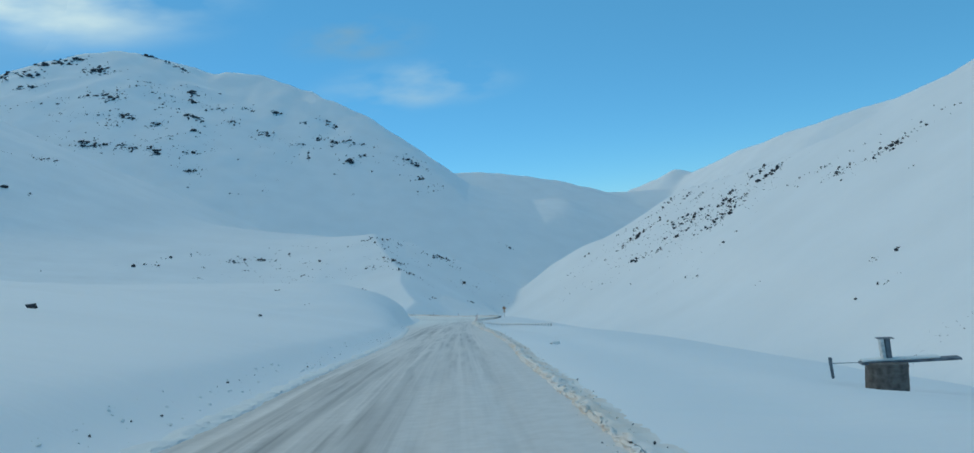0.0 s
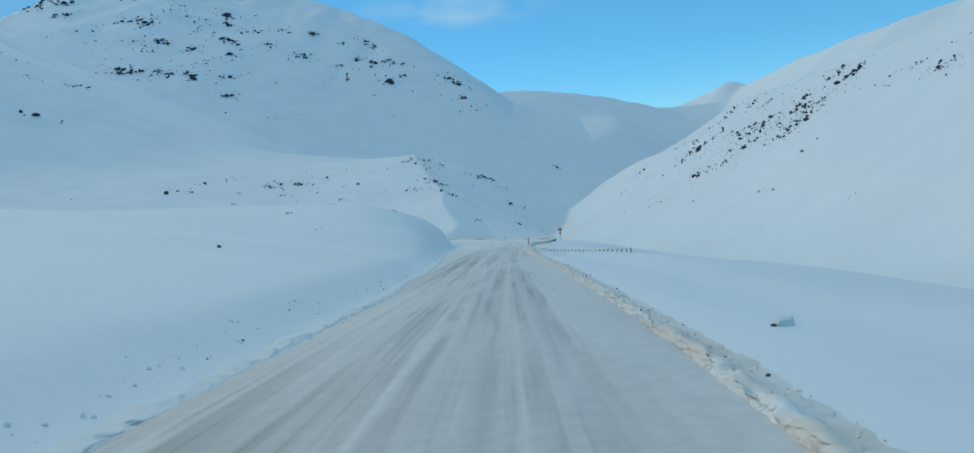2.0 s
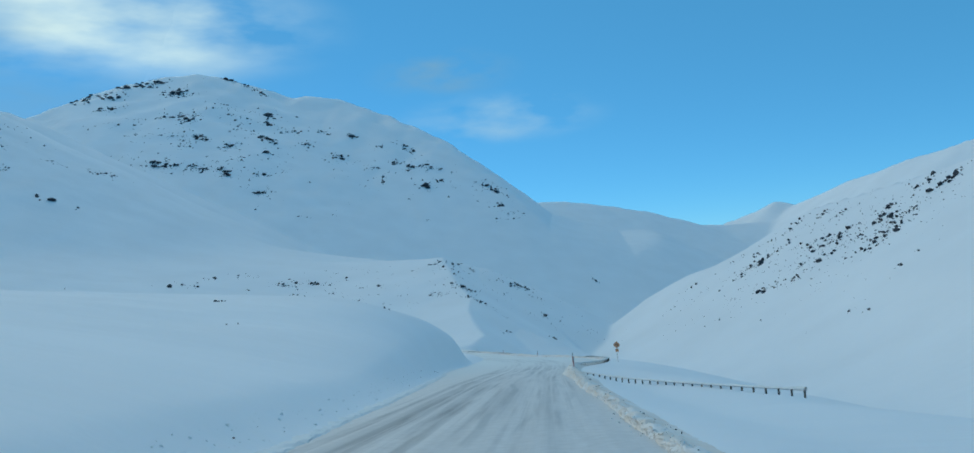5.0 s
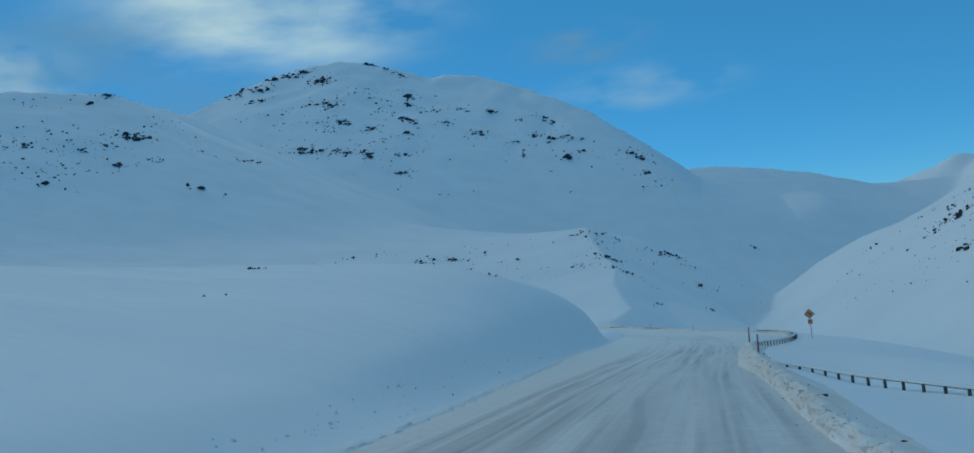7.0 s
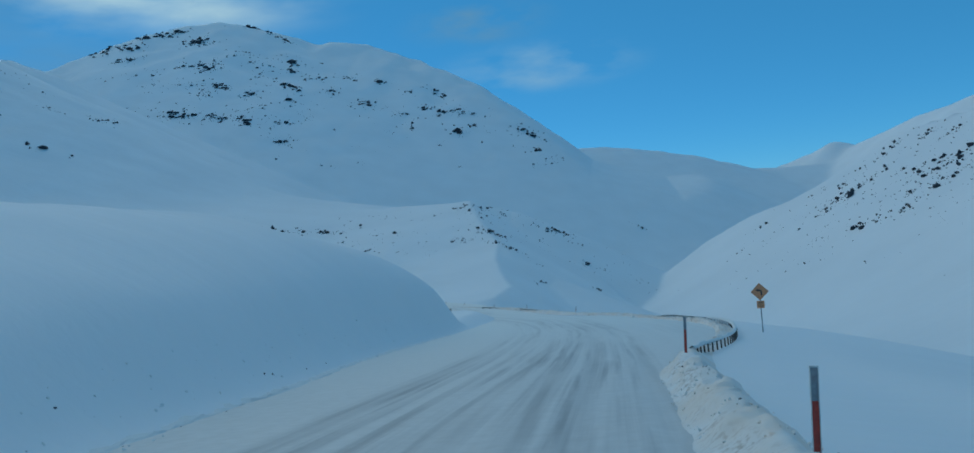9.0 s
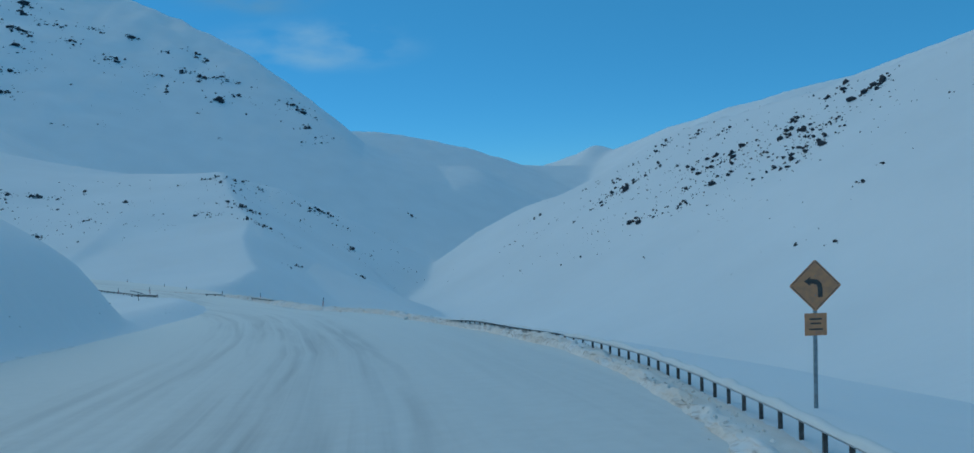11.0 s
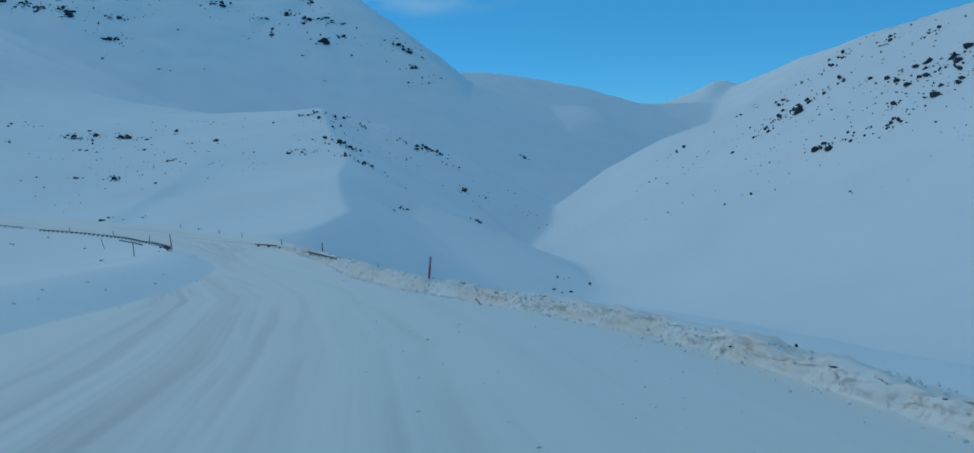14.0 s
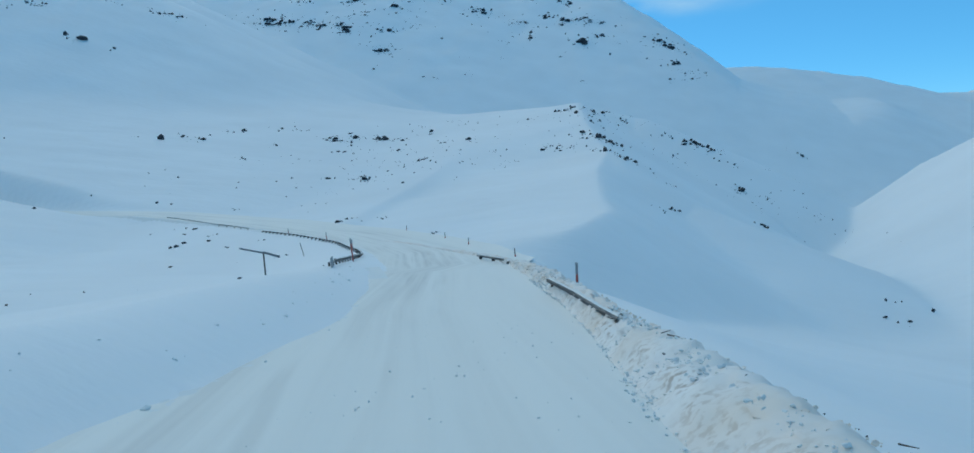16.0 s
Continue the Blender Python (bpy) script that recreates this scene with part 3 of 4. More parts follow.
def along(points, step):
    """Evenly spaced places along a smoothed line of (x, y)."""
    p = np.array(points, float)
    d = np.concatenate([[0], np.cumsum(np.hypot(*np.diff(p, axis=0).T))])
    n = max(int(d[-1] / step), 2)
    t = np.linspace(0, d[-1], n * 4)
    q = np.stack([np.interp(t, d, p[:, k]) for k in (0, 1)], -1)
    for _ in range(24):
        q[1:-1] = 0.25 * q[:-2] + 0.5 * q[1:-1] + 0.25 * q[2:]
    d = np.concatenate([[0], np.cumsum(np.hypot(*np.diff(q, axis=0).T))])
    t = np.linspace(0, d[-1], n + 1)
    return np.stack([np.interp(t, d, q[:, k]) for k in (0, 1)], -1)


def guard_rail(points, level, face, label, end_plate=False, post_step=2, post_size=(0.16, 0.2), bay=1.9, beam_mat=None, low_posts=False):
    """A W-beam rail on posts. level(x, y): height of the rail's middle. face: side of the line that the beam's back lies on."""
    line = along(points, bay)
    zs = np.array([level(x, y) for x, y in line])
    way = np.gradient(line, axis=0)
    way /= np.linalg.norm(way, axis=1)[:, None]
    out = face * np.stack([way[:, 1], -way[:, 0]], -1)
    root = empty("guard_rail", Matrix.Translation((line[0, 0], line[0, 1], zs[0])))
    inv = root.matrix_world.inverted()
    tagged(root, label, "guard rail", group="guard rails along the road")
    # one beam for each bay between two posts
    for a in range(0, len(line) - 1, post_step):
        b = min(a + post_step, len(line) - 1)
        bm = bmesh.new()
        rings = []
        for k in range(a, b + 1):
            lap = 0.03 if k == b else 0.0
            rings.append([bm.verts.new((line[k, 0] - out[k, 0] * (d + lap * 0.1) + way[k, 0] * lap, line[k, 1] - out[k, 1] * (d + lap * 0.1) + way[k, 1] * lap, zs[k] + h * (0.52 if beam_mat and line[k, 1] > 221 else 1.0))) for d, h in WAVE])
        for r, q in zip(rings, rings[1:]):
            for i in range(len(r) - 1):
                bm.faces.new((r[i], r[i + 1], q[i + 1], q[i]))
        bmesh.ops.solidify(bm, geom=bm.faces[:], thickness=0.006)
        bmesh.ops.transform(bm, matrix=inv, verts=bm.verts)
        part("beam", bm, (beam_mat if line[a, 1] < 221 else RAIL_GREY) if beam_mat else STEEL, root)
    set_back = 0.09 if beam_mat else 0.22
    for k in range(0, len(line), post_step):
        ang = math.atan2(way[k, 1], way[k, 0])
        foot = min(height(*line[k]), zs[k] - 0.5) - 0.25
        bm = bmesh.new()
        top = zs[k] - (0.12 if low_posts else 0.02)
        box(bm, (post_size[0], post_size[1], top - foot), None, 0.012)
        bmesh.ops.transform(bm, matrix=inv @ Matrix.Translation((line[k, 0] + out[k, 0] * set_back, line[k, 1] + out[k, 1] * set_back, (top + foot) / 2)) @ pose(0, 0, 0, 0, 0, math.degrees(ang)), verts=bm.verts)
        post = part("post", bm, POST_WOOD, root, "dark weathered post")
        if beam_mat or low_posts:
            continue
        bm = bmesh.new()
        box(bm, (0.14, 0.14, 0.24), None, 0.01)
        bmesh.ops.transform(bm, matrix=inv @ Matrix.Translation((line[k, 0] + out[k, 0] * 0.06, line[k, 1] + out[k, 1] * 0.06, zs[k])) @ pose(0, 0, 0, 0, 0, math.degrees(ang)), verts=bm.verts)
        part("spacer_block", bm, POST_WOOD, post)
    if end_plate:
        bm = bmesh.new()
        box(bm, (0.9, 0.05, 0.62), None, 0.015)
        bmesh.ops.transform(bm, matrix=inv @ Matrix.Translation((line[0, 0] - way[0, 0] * 0.45, line[0, 1] - way[0, 1] * 0.45, zs[0])) @ pose(0, 0, 0, 0, 0, math.degrees(math.atan2(way[0, 1], way[0, 0]))), verts=bm.verts)
        part("end_terminal", bm, STEEL, root, "dark flared end terminal")
    # crust of snow that lies along the beam's upper edge
    st = along([tuple(p) for p in line], 0.35)
    cz = np.interp(np.linspace(0, 1, len(st)), np.linspace(0, 1, len(zs)), zs)
    cw = np.gradient(st, axis=0)
    cw /= np.linalg.norm(cw, axis=1)[:, None]
    co = face * np.stack([cw[:, 1], -cw[:, 0]], -1)
    ring = []
    for ang in np.linspace(0, math.pi, 6):
        lump = 0.05 * (0.55 + 1.1 * rough(st[:, 0] * 2, st[:, 1] * 2, 1.7, 81, 3)).clip(0.0, 2)
        # thick where the plough has thrown snow over the rail
        caked = np.where(st[:, 1] < 221, 1.0, 0.0) if beam_mat else np.zeros(len(st))
        half, mid = 0.06 + 0.05 * caked, 0.03 - 0.03 * caked
        ring.append(np.stack([st[:, 0] + co[:, 0] * (mid + half * math.cos(ang)), st[:, 1] + co[:, 1] * (mid + half * math.cos(ang)), cz + 0.085 - 0.085 * caked * (1 - math.sin(ang)) + lump * math.sin(ang)], -1))
    v = np.stack(ring, 1)
    crust = sheet("snow_crust", v, len(st), 6, CLOD_SNOW)
    crust.matrix_world = Matrix()
    crust.parent, crust.matrix_parent_inverse = root, inv
    tagged(crust, "thin white snow crust")
    return root


# rail that leads back from the bank, with its posts showing
guard_rail([(-3.9, 164.0), (-3.5, 162.7), (-2.1, 159.7), (-0.5, 155.3), (0.74, 152.2), (2.6, 147.8), (4.5, 143.4), (6.2, 138.9), (8.1, 134.5), (8.6, 133.0)],
           lambda x, y: float(by_y(BED, y)) + float(np.interp(y, [133, 143, 148, 153, 157, 160, 163], [-0.72, -0.64, -0.54, -0.40, -0.27, -0.08, 0.09])), 1,
           "snow-caked guard rail on short dark posts beside the snow bank", post_step=1, post_size=(0.085, 0.10), bay=1.2, beam_mat=FROSTED)
guard_rail([(-3.95, 186.4), (-3.75, 187.5), (-3.15, 190.0), (-2.4, 192.3), (-1.6, 195.0), (-0.75, 199.0), (-0.15, 203.0), (0.35, 207.5), (0.75, 213.0), (0.6, 218.5), (-0.05, 223.0), (-0.7, 226.0), (-1.15, 229.5), (-1.6, 233.0), (-2.2, 236.4), (-2.8, 240.5), (-3.7, 245.5), (-4.6, 250.0)],
           lambda x, y: float(by_y(BED, y)) + float(np.interp(y, [184, 192, 212, 234, 237, 240, 246, 250], [0.50, 0.40, 0.38, 0.46, 0.40, 0.27, 0.13, 0.08])), 1,
           "snow-caked guard rail curving round the ploughed pullout", post_step=1, post_size=(0.06, 0.07), bay=0.95, beam_mat=FROSTED)
guard_rail([(-20.55, 295.4), (-21.65, 298.2), (-22.97, 302.2), (-24.2, 305.2), (-25.25, 307.8)], lambda x, y: float(by_y(BED, y)) + 0.45, 1,
           "grey steel guard rail half buried in the snow bank", low_posts=True)
guard_rail([(-32.5, 326.0), (-34.6, 329.6), (-36.8, 333.4)], lambda x, y: float(by_y(BED, y)) + 0.36, 1, "short grey guard rail half buried in snow", low_posts=True)
guard_rail([(-41.0, 319.8), (-45.8, 331.4), (-50.7, 342.9), (-54.8, 350.0), (-59.4, 356.7), (-65.0, 365.0), (-70.9, 372.0), (-81.0, 382.0), (-93.2, 392.4)],
           lambda x, y: float(np.interp(y, [319.8, 342.9, 356.7, 372.0, 392.4], [-31.58, -33.68, -34.30, -34.65, -34.52])), -1,
           "long dark guard rail round the far side of the bend", True, 1, (0.10, 0.12))
guard_rail([(-99.3, 397.5), (-107.0, 403.6), (-114.0, 408.0), (-124.5, 415.4), (-137.0, 423.4)], lambda x, y: float(np.interp(x, [-137.0, -114.0, -99.3], [-32.45, -33.72, -34.28])), -1,
           "far guard rail running up the road, deep in snow", False, 2, (0.09, 0.1), low_posts=True)


# ---- delineators ----
def delineator():
    root = empty("delineator_post", Matrix())
    tagged(root, "orange flat marker post with grey reflective top in snow", "marker post", group="marker posts along the road")
    bm = bmesh.new()
    box(bm, (0.082, 0.022, 1.25), pose(0, 0, 0.325), 0.006)
    part("blade", bm, ORANGE, root, "orange plastic blade")
    for sx in (-1, 1):
        bm = bmesh.new()
        box(bm, (0.012, 0.03, 1.65), pose(sx * 0.047, 0, 0.535), 0.004)
        part("edge_strip", bm, WHITE_EDGE, root, "white raised edge")
    bm = bmesh.new()
    box(bm, (0.082, 0.024, 0.40), pose(0, 0, 1.152), 0.006)
    part("reflective_band", bm, GREY_BAND, root, "grey reflective band")
    bm = bmesh.new()
    box(bm, (0.108, 0.034, 0.016), pose(0, 0, 1.366), 0.004)
    part("cap", bm, WHITE_EDGE, root)
    return root


marker = delineator()
# place, height of the snow at its foot, height that shows, lean
POSTS = [(-4.34, 164.5, -17.1, 1.10, 3), (-4.53, 181.9, -18.75, 1.04, 3.5), (-13.3, 277.7, -29.0, 0.85, 8), (-23.75, 306.0, -31.2, 0.8, 2), (-34.0, 333.6, -33.5, 0.75, -2), (-44.4, 353.0, -34.4, 0.8, 3),
         (-51.5, 365.3, -34.8, 0.8, 0), (-64.0, 383.0, -35.0, 0.8, 2), (-44.5, 329.0, -32.35, 1.3, -3), (-56.5, 352.0, -34.3, 1.2, 2), (-70.6, 372.2, -34.85, 1.1, 0), (-84.2, 385.2, -34.9, 1.1, 1)]
for n, (x, y, foot, shows, lean) in enumerate(POSTS):
    m = pose(x, y, foot + shows - 1.374, 0, lean, 4 if y < 280 else 28)
    if n == 0:
        marker.matrix_world = m
    else:
        copy_thing(marker, m)


# ---- curve sign ----
def curve_sign(m):
    root = empty("road_sign", m)
    tagged(root, "faded yellow diamond left-curve warning sign on a steel post", "road sign")
    bm = bmesh.new()
    box(bm, (0.07, 0.06, 3.1), pose(0, 0.035, 0.85), 0.006)
    part("post", bm, STEEL, root, "thin galvanised steel post")
    face = empty_plate = bmesh.new()
    side = 0.77
    box(face, (side, 0.006, side), None)
    corners = [e for e in face.edges if abs(e.verts[0].co.y - e.verts[1].co.y) > 0.003]
    bmesh.ops.bevel(face, geom=corners, offset=0.045, segments=4, affect="EDGES", profile=0.5)
    bmesh.ops.transform(face, matrix=pose(0, 0, 2.02, 0, 45, 0), verts=face.verts)
    plate = part("diamond_plate", face, YELLOW, root, "faded yellow diamond plate")
    bm = bmesh.new()
    for k in range(4):
        a = pose(0, 0, 2.02, 0, 45 + 90 * k, 0)
        box(bm, (side - 0.10, 0.002, 0.012), a @ Matrix.Translation((0, -0.0045, side / 2 - 0.028)))
    part("border_line", bm, BLACK_INK, plate, "black border line")
    # arrow that bends to the left
    bm = bmesh.new()
    mid = [(0.10, -0.24), (0.10, -0.08), (0.085, 0.02), (0.03, 0.075), (-0.06, 0.09), (-0.10, 0.09)]
    w, edge_a, edge_b = 0.05, [], []
    for i, (px, pz) in enumerate(mid):
        q0, q1 = mid[max(i - 1, 0)], mid[min(i + 1, len(mid) - 1)]
        dx, dz = q1[0] - q0[0], q1[1] - q0[1]
        long = math.hypot(dx, dz)
        edge_a.append(bm.verts.new((px - dz / long * w, -0.005, pz + dx / long * w)))
        edge_b.append(bm.verts.new((px + dz / long * w, -0.005, pz - dx / long * w)))
    for i in range(len(mid) - 1):
        bm.faces.new((edge_a[i], edge_a[i + 1], edge_b[i + 1], edge_b[i]))
    bm.faces.new([bm.verts.new(c) for c in ((-0.10, -0.005, 0.185), (-0.24, -0.005, 0.09), (-0.10, -0.005, -0.005))])
    bmesh.ops.transform(bm, matrix=pose(0, 0, 2.02), verts=bm.verts)
    bmesh.ops.solidify(bm, geom=bm.faces[:], thickness=0.0015)
    part("arrow", bm, BLACK_INK, plate, "black left-bending arrow")
    bm = bmesh.new()
    box(bm, (0.46, 0.006, 0.46), pose(0, 0, 1.22))
    low = part("speed_plate", bm, YELLOW, root, "small square yellow speed plate")
    bm = bmesh.new()
    for z, w_ in ((1.33, 0.26), (1.24, 0.22), (1.12, 0.28)):
        box(bm, (w_, 0.003, 0.035), pose(0, -0.005, z))
    part("lettering_bar", bm, BLACK_INK, low)
    for z in (1.82, 2.22, 1.40, 1.04):
        bm = bmesh.new()
        tube(bm, 0.010, 0.010, 0.012, pose(0, -0.006, z, 90, 0, 0), 8)
        part("bolt", bm, STEEL, root)
    return root


curve_sign(pose(1.75, 205.3, -21.77, 0, 0.5, -6) @ Matrix.Scale(0.96, 4))


# ---- instrument box by the road ----
def utility_box(m):
    root = empty("utility_box", m)
    tagged(root, "weathered dark drum with flat lid board, upright pipe and side arm", "utility box")
    bm = bmesh.new()
    tube(bm, 0.645, 0.62, 1.25, pose(0, 0, 0.02), 24)
    part("body", bm, CONCRETE, root, "dark weathered round body")
    for z in (0.1, 0.52):
        bm = bmesh.new()
        tube(bm, 0.645, 0.642, 0.03, pose(0, 0, z), 24)
        part("hoop", bm, CONCRETE, root)
    bm = bmesh.new()
    box(bm, (2.95, 0.4, 0.075), pose(0.68, 0.0, 0.66, 0, -2.3, 0), 0.012)
    part("lid_board", bm, BOARD, root, "long grey lid board")
    bm = bmesh.new()
    box(bm, (2.3, 0.36, 0.06), pose(0.4, 0.02, 0.725, 0, -2.3, 0), 0.022)
    part("snow_cover", bm, CLOD_SNOW, root, "thin snow lying on the board")
    bm = bmesh.new()
    box(bm, (0.16, 0.26, 0.62), pose(0.07, 0.1, 1.05, 0, -5, 0), 0.02)
    pipe = part("pipe", bm, BOARD, root, "short dark upright pipe")
    bm = bmesh.new()
    box(bm, (0.11, 0.28, 0.60), pose(-0.10, 0.06, 1.05, 0, -7, 0), 0.012)
    part("pipe_cover", bm, WHITE_EDGE, pipe, "pale sheet along the pipe")
    bm = bmesh.new()
    box(bm, (0.5, 0.3, 0.02), pose(0.0, 0.1, 1.36, 0, 0, 0), 0.008)
    part("pipe_cap", bm, BOARD, pipe)
    bm = bmesh.new()
    tube(bm, 0.012, 0.012, 0.95, pose(-1.2, 0, 0.61, 0, 89, 0), 8)
    arm = part("side_arm", bm, BOARD, root, "thin horizontal arm")
    bm = bmesh.new()
    box(bm, (0.09, 0.05, 0.68), pose(-1.66, 0, 0.46, 0, -8, 0), 0.01)
    box(bm, (0.10, 0.05, 0.24), pose(-1.68, 0.01, 0.66, 0, 0, 0), 0.01)
    part("arm_plate", bm, BOARD, arm)
    rng = random.Random(4)
    for k in range(11):
        bm = bmesh.new()
        tube(bm, 0.026, 0.010, 0.36, pose(-0.42 + 0.055 * k, -0.72, -0.52, 12, rng.uniform(-50, 50), 0) @ Matrix.Translation((0, 0, 0.14)), 6)
        part("frosted_stalk", bm, CLOD_SNOW, root)
    return root


utility_box(pose(11.5, 24.6, -2.68, 0, 3.2, -8) @ Matrix.Scale(0.95, 4))


# ---- edge-on board by the bend ----
def board_sign(m):
    root = empty("board_sign", m)
    tagged(root, "thin weathered board on a single post by the bend", "sign")
    bm = bmesh.new()
    tube(bm, 0.045, 0.04, 1.9, pose(0, 0, 0.40), 10)
    part("post", bm, POST_WOOD, root)
    bm = bmesh.new()
    box(bm, (1.35, 0.05, 0.09), pose(-0.62, 0, 1.56, 0, 17, 0), 0.01)
    part("board", bm, BOARD, root, "long thin grey board")
    bm = bmesh.new()
    box(bm, (0.95, 0.05, 0.12), pose(0.44, 0, 1.22, 0, 22, 0), 0.01)
    part("lower_board", bm, BOARD, root)
    return root


board_sign(pose(-42.33, 314.9, -31.78, 0, 0, 55))
bm = bmesh.new()
tube(bm, 0.04, 0.03, 1.9, pose(0, 0, 0.6, 0, -12, 0), 8)
stick = part("leaning_stake", bm, POST_WOOD)
stick.matrix_world = pose(-64.9, 356.5, height(-64.9, 356.5), 0, 0, 30)
tagged(stick, "thin dark stake leaning out of the snow", "stake")


# ---- rocks that stand out of the snow ----
def rock_shapes(count, seed):
    """Blocky, broken rock forms of unit size."""
    rng = np.random.default_rng(seed)
    out = []
    for _ in range(count):
        bm = bmesh.new()
        bmesh.ops.create_icosphere(bm, subdivisions=1, radius=0.5)
        for _cut in range(6):
            n = Vector(rng.normal(size=3)).normalized()
            d = rng.uniform(0.2, 0.36)
            for v in bm.verts:
                over = v.co.dot(n) - d
                if over > 0:
                    v.co -= n * over
        v = np.array([v.co[:] for v in bm.verts])
        v += rng.normal(scale=0.045, size=v.shape)
        out.append((v, np.array([[q.index for q in f.verts] for f in bm.faces])))
        bm.free()
    return out


SHAPES = rock_shapes(10, 5)


def rock_field(name, clusters, seed, label, flat=(1.3, 1.0, 0.9), more=1.6, grow=0.8):
    """Rocks in clusters: (x, y, half width along the contour, half width up the slope, count, size)."""
    rng = np.random.default_rng(seed)
    spots = []
    for cx, cy, wide, deep, count, size in clusters:
        east, north = height(cx + 3, cy) - height(cx - 3, cy), height(cx, cy + 3) - height(cx, cy - 3)
        steep = math.hypot(east, north) + 1e-6
        ux, uy = east / steep, north / steep
        for _ in range(max(1, round(count * more))):
            a, b = rng.normal() * wide * 0.85, rng.normal() * deep * 0.85
            big = grow * size * float(np.clip(rng.lognormal(-0.18, 0.6), 0.3, 2.0))
            spots.append((cx + uy * a + ux * b, cy - ux * a + uy * b, big, math.atan2(-ux, uy)))
            # rubble round a large block
            for _k in range(rng.integers(0, 4) if size > 1.0 else 0):
                spots.append((cx + uy * a + ux * b + rng.normal() * big * 3.2, cy - ux * a + uy * b + rng.normal() * big * 2.4, big * rng.uniform(0.2, 0.5), rng.uniform(0, 6.28)))
    levels = land(np.array([p[0] for p in spots]), np.array([p[1] for p in spots]))
    verts, faces, base = [], [], 0
    for (x, y, big, way), level in zip(spots, levels):
        v, f = SHAPES[rng.integers(len(SHAPES))]
        a = way + rng.uniform(-0.5, 0.5)
        w = v * np.array(flat) * rng.uniform(0.7, 1.3, 3) * big
        w = np.stack([w[:, 0] * math.cos(a) - w[:, 1] * math.sin(a), w[:, 0] * math.sin(a) + w[:, 1] * math.cos(a), w[:, 2]], -1)
        verts.append(w + [x, y, level + 0.14 * big])
        faces.append(f + base)
        base += len(v)
    return tagged(solid(name, np.vstack(verts), np.vstack(faces), ROCK), label, "rocks", kind="stuff")


RIDGE_ROCKS = [(-504, 746, 9.8, 6.5, 26, 3.0), (-475, 686, 2.4, 2.3, 9, 2.2), (-586, 813, 4.0, 3.6, 8, 3.1), (-586, 788, 2.7, 3.7, 5, 2.7), (-585, 673, 1.7, 2.3, 4, 3.1), (-547, 668, 2.0, 2.8, 5, 2.3), (-513, 689, 3.3, 2.7, 9, 2.0), (-505, 711, 3.4, 2.3, 6, 2.1), (-492, 624, 1.9, 1.4, 5, 2.1), (-408, 683, 0.9, 1.3, 2, 2.1), (-445, 761, 3.5, 7.2, 6, 1.3), (-525, 690, 35.3, 39.7, 46, 1.3), (-504, 796, 23.2, 21.0, 9, 1.4), (-632, 756, 21.0, 15.3, 9, 1.5), (-509, 643, 25.8, 16.8, 22, 1.3), (-458, 712, 3.4, 5.6, 5, 1.7)]
PEAK_ROCKS = [(-624, 1381, 18.6, 6.7, 18, 5.4), (-703, 1312, 14.1, 4.5, 9, 4.2), (-594, 1270, 8.4, 3.1, 6, 4.0), (-555, 1262, 8.4, 5.5, 9, 4.4), (-464, 1362, 5.0, 7.5, 6, 7.1), (-453, 1322, 5.8, 3.7, 6, 4.4), (-430, 1248, 6.6, 11.4, 8, 5.5), (-411, 1198, 4.0, 4.3, 4, 5.2), (-468, 1202, 6.1, 2.3, 7, 3.1), (-511, 1209, 6.2, 5.6, 6, 3.2), (-516, 1115, 10.3, 3.3, 12, 3.8), (-472, 1115, 7.6, 4.7, 12, 2.7), (-436, 1110, 3.9, 6.6, 8, 4.1), (-594, 1131, 58.6, 11.1, 12, 2.1), (-414, 785, 6.3, 3.3, 6, 1.9), (-380, 1082, 5.4, 2.8, 7, 2.3)]
CROWN_ROCKS = [(-781, 1377, 11.4, 14.2, 8, 5.1), (-733, 1363, 10.2, 10.1, 7, 5.5), (-713, 1413, 17.8, 14.4, 12, 5.7), (-680, 1431, 9.0, 6.3, 8, 4.6), (-579, 1492, 9.2, 4.1, 8, 5.2), (-523, 1472, 17.1, 11.2, 8, 5.0), (-533, 1321, 44.4, 17.5, 16, 2.4), (-586, 1205, 38.2, 18.3, 18, 2.1), (-484, 1299, 23.7, 26.3, 14, 2.5), (-442, 1135, 25.4, 18.8, 14, 1.8), (-526, 1179, 10.0, 7.5, 6, 2.3), (-642, 1255, 34.1, 10.9, 8, 2.4)]
FACE_ROCKS = [(-328, 1355, 4.2, 6.0, 7, 4.7), (-378, 1357, 15.7, 4.7, 9, 2.9), (-328, 1254, 10.6, 4.3, 9, 4.7), (-378, 1270, 5.8, 8.8, 10, 3.4), (-412, 1314, 10.4, 5.1, 9, 3.5), (-242, 1355, 8.5, 9.0, 10, 4.1), (-280, 1334, 6.1, 2.8, 5, 2.7), (-249, 1289, 5.9, 4.7, 7, 3.3), (-226, 1278, 4.2, 7.1, 8, 3.6), (-205, 1290, 6.1, 8.5, 10, 3.6), (-187, 1294, 4.2, 3.7, 4, 3.0), (-194, 1215, 3.8, 3.3, 6, 4.4), (-181, 1245, 3.9, 3.3, 4, 3.3), (-256, 1224, 2.3, 9.5, 6, 2.9), (-278, 1248, 9.4, 2.3, 8, 2.2)]
